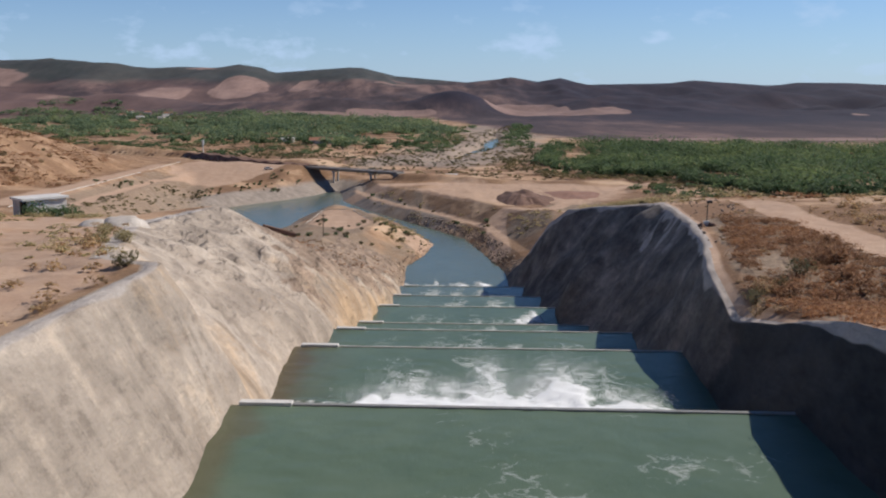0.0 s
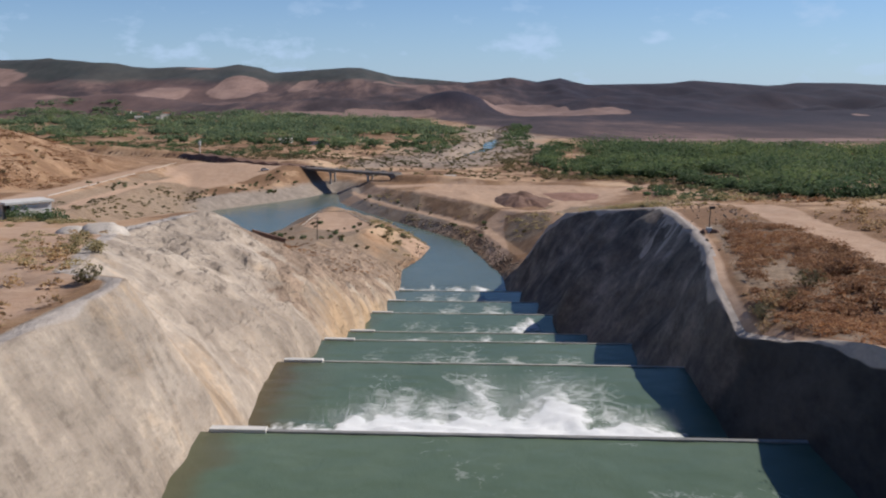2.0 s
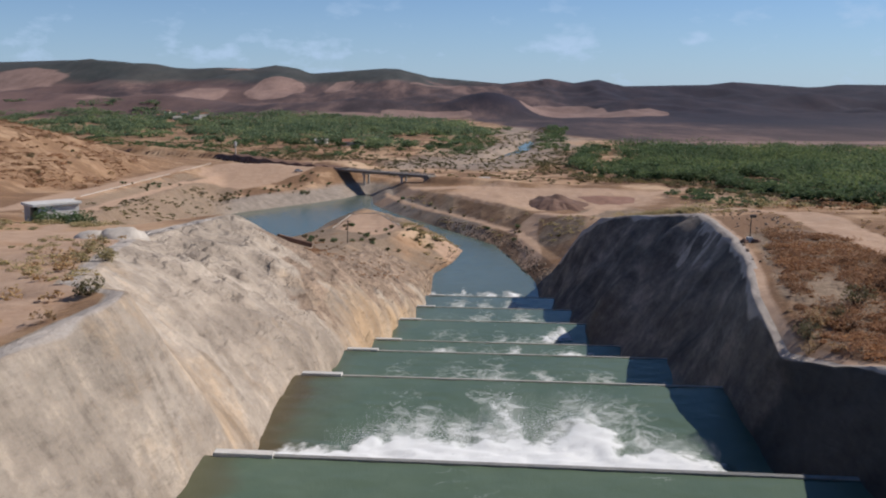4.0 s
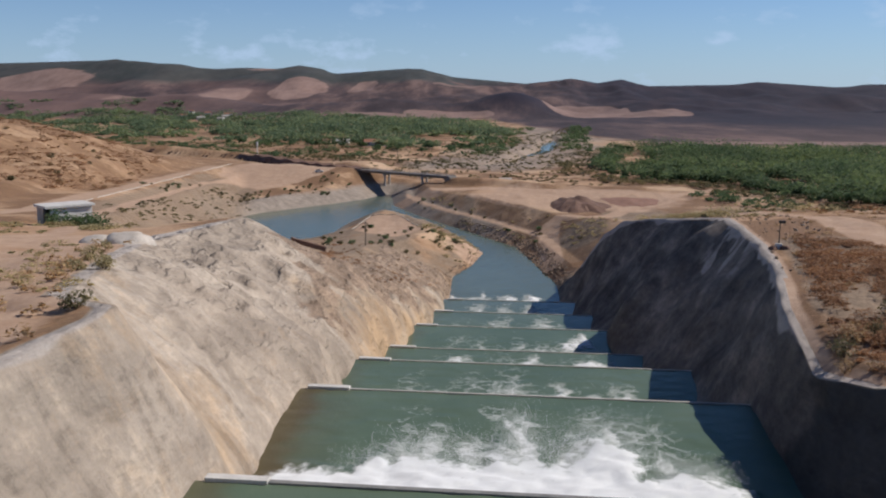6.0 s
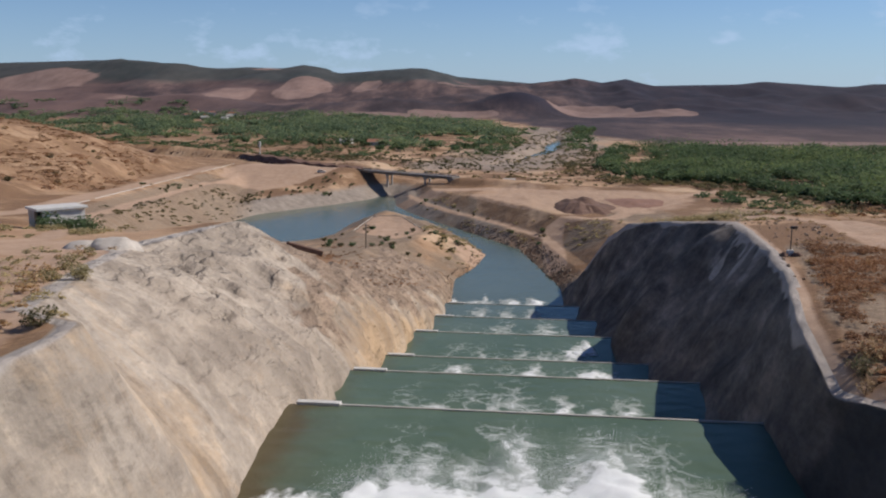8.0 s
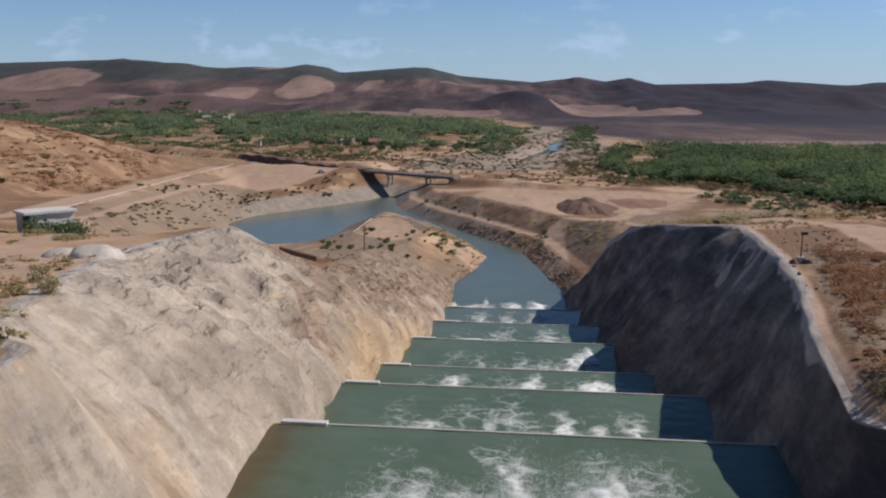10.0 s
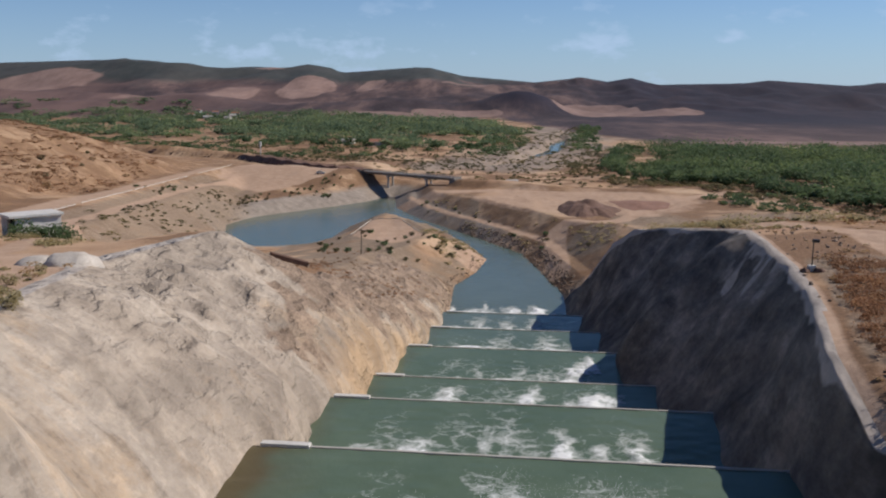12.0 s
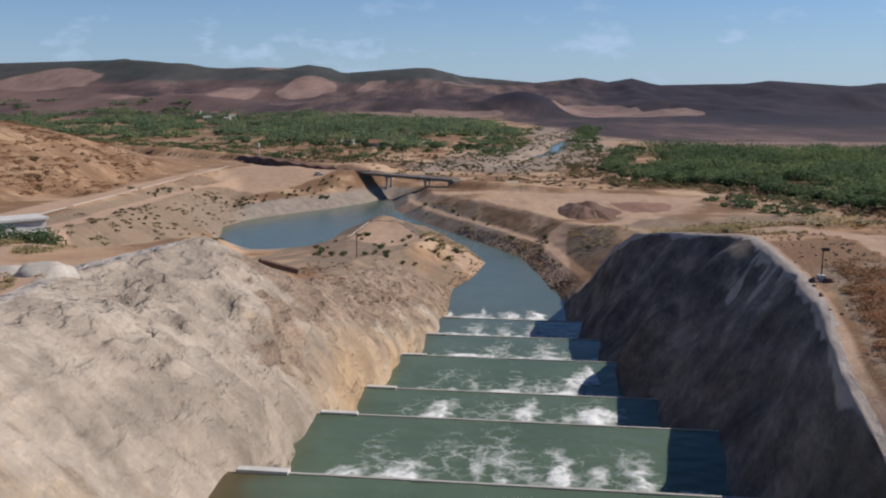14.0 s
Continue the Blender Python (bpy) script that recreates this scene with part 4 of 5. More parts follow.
# ---- sills ----
for k, (ys, level) in enumerate(SILLS):
    turn = pose(4, ys, 0, 0, 0, math.degrees(math.atan(SKEW)))
    sill = empty("weir_sill", turn)
    tagged(sill, "low concrete sill across the stepped water chute", "weir", "sills of the chute")
    lx = table(ys, LEFT, 1) - 4
    part("beam", box(bmesh.new(), lx + 3.0, 17.5, -0.2 if k == 0 else -0.13, 0.2 if k == 0 else 0.13, level - 5.5, level - (0.0 if k < 1 else 0.03), 0.05), M_CONC_WET if k == 0 else M_CONC, sill)
    part("end_block", box(bmesh.new(), lx - 0.2, lx + 3.1, -0.32, 0.32, level - 4, level + 0.12, 0.05), M_WHITE, sill, "pale dry concrete end block")


# ---- plants ----
rng = np.random.default_rng(7)


def leaf_cloud(lobes, count, size, seed, thin=1.0, lift=0.0):
    """Points and quads of many small leaf sprays, spread through the shells of the lobes (x, y, z, rx, ry, rz)."""
    r = np.random.default_rng(seed)
    lobes = np.array(lobes, float)
    w = lobes[:, 3] * lobes[:, 4] * lobes[:, 5]
    k = r.choice(len(lobes), count, p=w / w.sum())
    d = r.normal(size=(count, 3))
    d /= np.linalg.norm(d, axis=1)[:, None]
    rad = r.uniform(0.45, 1.08, count) ** 0.6
    c = lobes[k, :3] + d * lobes[k, 3:] * rad[:, None]
    c[:, 2] = np.maximum(c[:, 2], lift)
    a = r.normal(size=(count, 3)) * np.array([1, 1, 0.55])
    a /= np.linalg.norm(a, axis=1)[:, None]
    b_ = np.cross(a, r.normal(size=(count, 3)) * np.array([0.6, 0.6, 1.5]))
    b_ /= np.linalg.norm(b_, axis=1)[:, None]
    s = size * r.uniform(0.55, 1.3, count)[:, None]
    v = np.stack([c - a * s, c - b_ * s * 0.5 * thin, c + a * s, c + b_ * s * 0.5 * thin], 1).reshape(-1, 3)
    return v, np.arange(count * 4).reshape(-1, 4)


def quick_mesh(name, v, f, mat):
    me = bpy.data.meshes.new(name)
    me.vertices.add(len(v))
    me.vertices.foreach_set("co", np.ascontiguousarray(v, dtype=np.float32).ravel())
    me.loops.add(f.size)
    me.loops.foreach_set("vertex_index", f.ravel().astype(np.int32))
    me.polygons.add(len(f))
    me.polygons.foreach_set("loop_start", np.arange(0, f.size, f.shape[1], dtype=np.int32))
    me.materials.append(mat)
    me.update(calc_edges=True)
    return me


def lobes_for(h, w, seed, n=7):
    r = np.random.default_rng(seed)
    out = [(0, 0, h * 0.62, w * 0.33, w * 0.33, h * 0.27)]
    for i in range(n):
        a, q = r.uniform(0, math.tau), r.uniform(0.18, 0.42) * w
        out.append((q * math.cos(a), q * math.sin(a), h * r.uniform(0.42, 0.86), w * r.uniform(0.13, 0.27), w * r.uniform(0.13, 0.27), h * r.uniform(0.09, 0.2)))
    return out


def make_tree(h, w, seed, leaf=0.42, count=420, mat=None):
    """A bushy thorn tree: tapered trunk, limbs to each lobe, a ragged crown."""
    t = empty("tree")
    lobes = lobes_for(h, w, seed)
    bm = bmesh.new()
    top = (0.08 * w, -0.05 * w, h * 0.38)
    tube(bm, (0, 0, -0.4), top, 0.05 * h, 0.032 * h)
    for lx, ly, lz, *_ in lobes:
        tube(bm, top, (lx, ly, lz), 0.024 * h, 0.008 * h, 5)
    part("trunk", bm, M_BARK, t, "forked brown trunk")
    v, f = leaf_cloud(lobes, count, leaf, seed)
    part("crown", quick_mesh("crown", v, f, mat or M_LEAF), None, t, "ragged green crown")
    return t


def make_shrub(size, seed, mat, leaf, count, kind="shrub"):
    t = empty(kind)
    r = np.random.default_rng(seed)
    lobes = [(0, 0, size * 0.4, size * 0.42, size * 0.42, size * 0.36)]
    for i in range(5):
        a = r.uniform(0, math.tau)
        lobes.append((size * 0.42 * math.cos(a), size * 0.42 * math.sin(a), size * r.uniform(0.2, 0.5), size * 0.26, size * 0.26, size * r.uniform(0.16, 0.3)))
    bm = bmesh.new()
    for lx, ly, lz, *_ in lobes:
        tube(bm, (0, 0, -0.15 * size), (lx * 0.9, ly * 0.9, lz), 0.035 * size, 0.012 * size, 5)
    part("branching_stem", bm, M_BARK, t)
    v, f = leaf_cloud(lobes, count, leaf, seed, 1.0, 0.02)
    part("foliage", quick_mesh("foliage", v, f, mat), None, t)
    return t


def heights(x, y):
    return ground_height(np.asarray(x, float), np.asarray(y, float))[0]


def scatter(protos, spots, sizes, label, category, group):
    """Sets the prototypes and their copies on the ground, one at each spot."""
    xs, ys = np.array(spots, float).T
    zs = heights(xs, ys)
    used = set()
    for i, (x, y, z) in enumerate(zip(xs, ys, zs)):
        p = protos[i % len(protos)]
        s = sizes[0] + (sizes[1] - sizes[0]) * rng.random()
        m = Matrix.LocRotScale((x, y, z - 0.05), Euler((0, 0, rng.uniform(0, math.tau))), (s, s, s * rng.uniform(0.85, 1.1)))
        if i < len(protos):
            p.matrix_basis = m
            tagged(p, label, category, group)
            ob = p
        else:
            ob = copy_thing(p, Matrix())
            ob.matrix_basis = m
        used.add(ob)
    return used


def inside(n, outline, seed):
    """n places spread over the plan inside an outline."""
    r = np.random.default_rng(seed)
    o = np.array(outline, float)
    out = []
    while len(out) < n:
        x = r.uniform(o[:, 0].min(), o[:, 0].max(), n * 2)
        y = r.uniform(o[:, 1].min(), o[:, 1].max(), n * 2)
        keep = polygon_distance(x, y, outline) < 0
        out += list(zip(x[keep], y[keep]))
    return np.array(out[:n])


HOUSES = [(-540, 1583), (-557, 1672), (-477, 1477), (-518, 1645), (-434, 1445), (-474, 1620), (-500, 1560), (-452, 1530), (-99, 757), (-131, 790)]


def thicket(name, spots, h, w, quads, leaf, seed, mat, label, category, dome=0.5, wide=0.6, spread=(0.55, 1.25), clump=22.0, gaps=-0.26):
    """One mass of many ragged crowns."""
    r = np.random.default_rng(seed)
    spots = spots[fbm(spots[:, 0] / clump, spots[:, 1] / (1.4 * clump), seed + 5, 3) > gaps]
    for line, half in TRACKS:
        spots = spots[line_distance(spots[:, 0], spots[:, 1], line) > half + 0.8]
    for hx, hy in HOUSES:
        spots = spots[((spots[:, 0] - hx) / 11) ** 2 + ((spots[:, 1] - hy + 16) / 26) ** 2 > 1]
    zs = heights(spots[:, 0], spots[:, 1])
    pv, pf = [], 0
    n = len(spots)
    sc = spread[0] + (spread[1] - spread[0]) * r.random(n) ** 1.6
    sc = sc * (1 + 0.9 * fbm(spots[:, 0] / 40, spots[:, 1] / 40, seed, 3))
    d = r.normal(size=(n, quads, 3))
    d /= np.linalg.norm(d, axis=2)[..., None]
    d[..., 2] = np.where(d[..., 2] < -0.2, -d[..., 2], d[..., 2])
    rad = r.uniform(0.6, 1.05, (n, quads))[..., None]
    lump = 1 + 0.35 * np.sin(d[..., :1] * 7 + r.uniform(0, 6, (n, 1, 1))) * np.cos(d[..., 1:2] * 6)
    c = d * rad * lump * np.array([w, w, h * dome]) * sc[:, None, None]
    c[..., 2] += (h * (1 - dome) * sc)[:, None]
    c = c + np.stack([spots[:, 0], spots[:, 1], zs], -1)[:, None]
    c = c.reshape(-1, 3)
    a = r.normal(size=c.shape) * np.array([1, 1, 0.3])
    a /= np.linalg.norm(a, axis=1)[:, None]
    b_ = np.cross(a, r.normal(size=c.shape) * np.array([0.35, 0.35, 1.6]))
    b_ /= np.linalg.norm(b_, axis=1)[:, None]
    s = leaf * r.uniform(0.6, 1.35, len(c))[:, None]
    v = np.stack([c - a * s, c - b_ * s * wide, c + a * s, c + b_ * s * wide], 1).reshape(-1, 3)
    f = np.arange(len(v)).reshape(-1, 4)
    return tagged(new(name, quick_mesh(name, v, f, mat)), label, category, kind="stuff")


# green wood on the plain to the right of the river, and the wooded valley floor to its left
WOOD_R = [(52, 470), (60, 600), (84, 745), (330, 700), (420, 560), (330, 400), (215, 335), (135, 322), (112, 352), (104, 430)]
WOOD_L = [(-900, 1760), (-620, 1780), (-40, 1420), (20, 980), (-15, 770), (-70, 690), (-120, 800), (-190, 790), (-260, 800), (-420, 900), (-640, 1000), (-950, 1250)]
thicket("woodland", inside(3600, WOOD_R, 11), 4.0, 4.4, 130, 0.62, 11, M_LEAF, "dense green thorn trees on the valley floor", "woodland", 0.6, 0.7, (0.3, 2.1), 30.0, -0.2)
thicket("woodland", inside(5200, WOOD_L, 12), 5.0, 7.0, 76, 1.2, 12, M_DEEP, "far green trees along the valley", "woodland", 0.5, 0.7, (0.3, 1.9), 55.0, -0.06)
thicket("undergrowth", inside(420, [(40, 480), (52, 470), (104, 430), (112, 352), (135, 322), (118, 318), (92, 345), (84, 410), (50, 440)], 13), 1.5, 1.5, 40, 0.4, 13, M_LEAF_DRY, "low olive scrub at the edge of the trees", "scrub")
thicket("undergrowth", inside(700, [(-5, 560), (30, 560), (110, 1150), (80, 1180), (-10, 800), (-70, 640), (-120, 640), (-110, 560), (-50, 520)], 14), 1.6, 1.7, 26, 0.55, 14, M_LEAF_DRY, "olive shrubs dotted along the gravel river banks", "scrub")
thicket("undergrowth", inside(160, [(45, 700), (70, 700), (80, 900), (110, 1150), (90, 1180), (62, 950)], 15), 4.0, 3.0, 50, 0.8, 15, M_LEAF, "green trees beside the far river", "trees")

thicket("undergrowth", inside(90, [(72, 372), (96, 384), (112, 356), (102, 326), (86, 316), (80, 340)], 16), 1.9, 2.3, 90, 0.42, 16, M_LEAF, "low green bushes in front of the wood", "scrub", 0.5, 0.6, (0.4, 1.4), 14.0, -0.15)

trees = [make_tree(5.2, 6.0, 31), make_tree(4.2, 5.2, 32), make_tree(6.2, 6.5, 33), make_tree(3.6, 4.8, 34)]
edge_r = np.concatenate([inside(60, [(104, 428), (112, 350), (135, 320), (215, 333), (225, 352), (140, 340), (124, 362), (116, 436)], 21), inside(26, [(52, 470), (104, 430), (112, 445), (60, 492)], 22), inside(10, [(62, 560), (70, 560), (90, 740), (80, 740)], 25)])
scatter(trees, edge_r, (0.6, 1.1), "bushy green thorn tree on the dry plain", "tree", "trees of the plain")
trees_l = [make_tree(6.5, 8.0, 41, 0.6, 320), make_tree(5.2, 7.0, 42, 0.6, 300)]
scatter(trees_l, inside(50, [(-120, 720), (-60, 640), (-20, 740), (-40, 790), (-190, 800), (-260, 780)], 23), (0.6, 1.1), "round green tree on the valley floor", "tree", "trees of the valley")

# dark shrubs on the gravel banks, brown ones on the hillside
shrubs = [make_shrub(1.5, 51, M_LEAF_DRY, 0.22, 150), make_shrub(1.3, 52, M_LEAF_DRY, 0.2, 140), make_shrub(1.7, 53, M_LEAF, 0.24, 150)]
bank = np.concatenate([inside(75, [(-116, 350), (-92, 384), (-70, 412), (-62, 440), (-76, 446), (-84, 418), (-104, 392), (-122, 362), (-124, 320), (-112, 320)], 24), inside(10, [(-5, 316), (10, 290), (22, 262), (30, 268), (20, 296), (6, 318)], 26),
                       inside(8, [(-20, 346), (-6, 324), (2, 326), (-14, 356), (-30, 392), (-36, 392)], 27), inside(44, [(-52, 300), (-10, 285), (-12, 255), (-34, 230), (-46, 250)], 28)])
scatter(shrubs, bank, (0.5, 1.15), "small dark shrub on a gravel bank", "shrub", "shrubs on the banks")
dry = [make_shrub(1.9, 61, M_STRAW, 0.2, 190), make_shrub(1.6, 62, M_STRAW, 0.18, 170), make_shrub(1.8, 63, M_LEAF_DRY, 0.22, 170)]
scatter(dry, inside(90, [(-240, 250), (-124, 225), (-122, 300), (-138, 380), (-190, 420), (-260, 400)], 29), (0.6, 1.5), "leafless brown shrub on a dry hillside", "shrub", "shrubs of the hillside")

thicket("dry_scrub", inside(1900, [(-240, 250), (-122, 215), (-122, 300), (-142, 380), (-156, 440), (-250, 470), (-300, 420)], 75), 0.8, 2.6, 70, 0.32, 75, M_TWIG, "low brown scrub mottling the dry hillside", "scrub", 0.6, 0.4, (0.25, 1.7), 16.0, -0.1)
thicket("dry_scrub", inside(700, [(-170, 640), (-120, 520), (-60, 480), (-20, 440), (50, 420), (60, 470), (50, 560), (60, 690), (0, 640), (-60, 600), (-110, 640), (-130, 740)], 76), 1.0, 1.5, 30, 0.45, 76, M_LEAF_DRY, "olive and brown scrub on the valley floor", "scrub", 0.6)
terrace = inside(170, [(-5, 320), (8, 298), (24, 268), (32, 262), (38, 285), (24, 302), (10, 318), (-10, 352), (-26, 390), (-32, 385), (-16, 345)], 77)
terrace = terrace[np.abs(polygon_distance(terrace[:, 0], terrace[:, 1], LOWER) - 7.5) > 2.2]
thicket("dry_scrub", terrace, 0.5, 0.9, 35, 0.25, 77, M_OLIVE, "low olive scrub on the terraced right bank", "scrub", 0.6, 0.4, (0.3, 1.4), 10.0, -0.08)
thicket("dry_scrub", inside(260, [(-72, 172), (-86, 210), (-91, 240), (-98.5, 285), (-106, 330), (-116, 385), (-100, 392), (-92, 345), (-80, 290), (-68, 235), (-58, 185)], 78), 0.5, 0.9, 35, 0.25, 78, M_LEAF_DRY, "thin scrub on the bank under the road", "scrub", 0.6)

thicket("dry_scrub", inside(260, [(50, 70), (110, 50), (130, 120), (70, 160), (54, 150), (50, 110)], 79), 0.8, 1.5, 70, 0.22, 79, M_STRAW, "brown scrub beyond the plateau road", "scrub", 0.6)

STRIP = [(-420, 900), (-330, 720), (-215, 650), (-140, 592), (-105, 560), (-80, 640), (-70, 690), (-120, 790), (-190, 785), (-260, 795)]
thicket("undergrowth", inside(900, STRIP, 101), 2.4, 3.2, 60, 0.6, 101, M_LEAF, "green thorn bushes between the road and the woods", "scrub", 0.6, 0.6, (0.3, 1.6), 30.0, 0.02)
thicket("dry_scrub", inside(900, STRIP, 102), 1.2, 2.2, 40, 0.5, 102, M_LEAF_DRY, "olive-brown scrub between the road and the woods", "scrub", 0.6, 0.5, (0.3, 1.6), 24.0, -0.1)
SLOPE_R = [(40, 170), (60, 152), (150, 140), (210, 330), (135, 322), (112, 340), (88, 312), (60, 306), (48, 262), (40, 225)]
thicket("dry_scrub", inside(1300, SLOPE_R, 103), 0.9, 1.6, 46, 0.3, 103, M_OLIVE, "straw and olive scrub on the slope behind the cut", "scrub", 0.6, 0.45, (0.3, 1.7), 16.0, -0.12)
thicket("dry_scrub", inside(900, SLOPE_R, 104), 1.0, 1.5, 46, 0.3, 104, M_TWIG, "rust-brown scrub on the slope behind the cut", "scrub", 0.6, 0.45, (0.3, 1.7), 14.0, -0.05)
thicket("undergrowth", inside(300, [(40, 480), (26, 540), (44, 640), (60, 720), (78, 720), (66, 600), (60, 500)], 105), 1.6, 2.2, 50, 0.45, 105, M_LEAF_DRY, "olive bushes along the right side of the river bed", "scrub", 0.6, 0.6, (0.3, 1.5), 20.0, -0.05)
thicket("undergrowth", inside(900, [(-10, 600), (6, 700), (22, 900), (40, 1150), (-60, 1150), (-30, 800), (-60, 660)], 106), 2.2, 3.0, 44, 0.7, 106, M_LEAF, "green trees along the left side of the river bed", "scrub", 0.6, 0.6, (0.3, 1.7), 30.0, 0.0)

# brown scrub on the near plateau to the right of the chute
SCRUB_R = [(24.0, 68), (25.0, 60), (25.2, 50), (27, 42), (48, 38), (44, 66), (43, 90), (42, 112), (36, 118), (32.6, 108), (27.6, 86)]
thicket("dry_scrub", inside(1500, SCRUB_R, 71), 0.6, 1.3, 110, 0.14, 71, M_TWIG, "waist-high rust-brown dry scrub on the plateau", "scrub", 0.6, 0.28, (0.2, 1.7), 6.0, -0.28)
thicket("dry_scrub", inside(700, [(22, 66), (30, 60), (110, 60), (130, 130), (60, 175), (38, 160), (34, 118), (26, 84)], 72), 0.45, 0.8, 50, 0.16, 72, M_STRAW, "low straw-coloured grass tufts on the plateau", "grass", 0.6, 0.3, (0.3, 1.5), 10.0, -0.12)
thicket("dry_scrub", inside(190, [(36, 148), (43, 148), (42, 185), (33, 212), (26, 213), (33, 185)], 97), 0.7, 0.9, 60, 0.2, 97, M_OLIVE, "straw and olive scrub along the top of the cut", "scrub", 0.6, 0.35, (0.3, 1.5), 9.0, -0.2)
thicket("dry_scrub", inside(420, [(36, 165), (60, 150), (120, 140), (150, 230), (100, 300), (60, 300), (42, 230)], 73), 1.0, 1.2, 40, 0.3, 73, M_LEAF_DRY, "brown scrub on the slope to the plain", "scrub", 0.6)
thicket("dry_scrub", inside(170, [(-22, 288), (-16, 262), (-8, 256), (-5, 270), (-5, 284), (-12, 305), (-20, 322)], 98), 0.7, 1.1, 50, 0.24, 98, M_OLIVE, "olive scrub on the shore of the spit", "scrub", 0.6, 0.4, (0.3, 1.5), 8.0, -0.1)
thicket("dry_scrub", inside(160, [(-26, 150), (-14, 160), (-12, 215), (-30, 250), (-40, 240), (-34, 180)], 99), 0.4, 0.7, 40, 0.16, 99, M_TWIG, "low brown scrub on the earth bank", "scrub", 0.6, 0.35, (0.3, 1.5), 8.0, -0.1)
thicket("dry_scrub", inside(60, [(-30, 30), (-18.8, 36), (-18.4, 54), (-23, 62), (-28, 76), (-34, 100), (-38, 100), (-30, 70), (-25, 50)], 74), 0.5, 0.5, 40, 0.13, 74, M_STRAW, "straw grass along the edge of the plateau", "grass", 0.6)


# ---- bridge ----
A, B = (-66.0, 457.0, 17.6), (-21.0, 424.0, 16.8)
LENGTH = math.dist(A[:2], B[:2])
HEAD = math.degrees(math.atan2(B[1] - A[1], B[0] - A[0]))
bridge = empty("road_bridge", pose(A[0], A[1], 0, 0, 0, HEAD))
tagged(bridge, "grey concrete road bridge over the outlet of the pool", "bridge")
part("deck", box(bmesh.new(), -2, LENGTH + 2, -2.7, 2.7, 16.7, 17.15, 0.08), M_CONC_OLD, bridge, "dusty worn concrete deck")
for yb in (-1.7, 0.0, 1.7):
    part("girder", box(bmesh.new(), 0, LENGTH, yb - 0.3, yb + 0.3, 16.05, 16.75, 0.05), M_CONC_OLD, bridge)
for yb in (-2.6, 2.6):
    rail = part("parapet", box(bmesh.new(), -2, LENGTH + 2, yb - 0.1, yb + 0.1, 17.13, 17.4, 0.03), M_CONC, bridge)
    for k in range(16):
        part("rail_post", box(bmesh.new(), k * LENGTH / 15 - 0.1, k * LENGTH / 15 + 0.1, yb - 0.08, yb + 0.08, 17.36, 17.85, 0.02), M_CONC, rail)
    part("top_rail", box(bmesh.new(), -2, LENGTH + 2, yb - 0.07, yb + 0.07, 17.78, 17.9, 0.02), M_CONC, rail)
for u, foot in ((0.32, 7.0), (0.74, 7.0)):
    bent = part("pier", box(bmesh.new(), u * LENGTH - 0.6, u * LENGTH + 0.6, -2.4, 2.4, 15.3, 16.07, 0.08), M_CONC, bridge)
    for yb in (-1.5, 1.5):
        bm = bmesh.new()
        tube(bm, (u * LENGTH, yb, foot), (u * LENGTH, yb, 15.35), 0.5, 0.5, 14)
        part("column", bm, M_CONC, bent)
for x0, x1 in ((-3.0, 0.3), (LENGTH - 0.3, LENGTH + 3.0)):
    part("abutment", box(bmesh.new(), x0, x1, -2.9, 2.9, 11.0, 16.72, 0.1), M_CONC_OLD, bridge)

# dark raw bank that carries the road to the bridge
bm = bmesh.new()
rows = []
for i in range(60):
    s = i / 59 * (len(ROAD) - 1)
    k = min(int(s), len(ROAD) - 2)
    px0, py0 = [ROAD[k][j] + (ROAD[k + 1][j] - ROAD[k][j]) * (s - k) for j in (0, 1)]
    dx, dy = ROAD[k + 1][0] - ROAD[k][0], ROAD[k + 1][1] - ROAD[k][1]
    q = math.hypot(dx, dy)
    nx, ny = dy / q, -dx / q
    if ny > 0:
        nx, ny = -nx, -ny
    top = 17.9 + 0.5 * math.sin(i * 1.7)
    top -= 3.2 * float(smooth(-125, -185, px0))
    foot = 12.6 + 0.4 * math.sin(i * 2.3)
    rows.append([bm.verts.new((px0 + nx * o, py0 + ny * o, z)) for o, z in ((-4.5, 14), (-4.2, top - 0.2), (3.4, top), (4.2, top - 0.8), (5.4 + 0.5 * math.sin(i * 3.1), (top + foot) / 2), (6.6, foot - 1.5))])
for r0, r1 in zip(rows, rows[1:]):
    for c in range(5):
        bm.faces.new((r0[c], r0[c + 1], r1[c + 1], r1[c]))
bmesh.ops.recalc_face_normals(bm, faces=bm.faces)
me = bpy.data.meshes.new("road_embankment")
bm.to_mesh(me)
bm.free()
me.materials.append(M_EARTH)
tagged(new("road_embankment", me), "dark raw earth bank carrying the bridge road", "embankment", kind="structure")


# ---- concrete chamber beside the left road ----
def ground_at(x, y):
    return height(x, y)


hut_z = ground_at(-69, 156)
hut = empty("valve_house", pose(-68.8, 157.5, hut_z, 0, 0, 46))
tagged(hut, "low whitewashed concrete valve house with flat roof slab", "building")
top = 36.3 - hut_z
part("roof_slab", box(bmesh.new(), -4.0, 4.0, -2.6, 2.6, top - 0.4, top, 0.05), M_WHITE, hut, "white overhanging roof slab")
bm = box(bmesh.new(), -3.0, 3.7, -2.1, -1.85, -0.8, top - 0.38)
part("front_wall", bm, M_WHITE, hut)
part("white_panel", box(bmesh.new(), -0.9, 0.5, -2.16, -2.1, -0.4, top - 0.6, 0.01), M_WHITE, hut, "whitewashed panel on the front wall")
part("back_wall", box(bmesh.new(), -3.7, 3.7, 1.85, 2.1, -0.8, top - 0.38), M_CONC, hut)
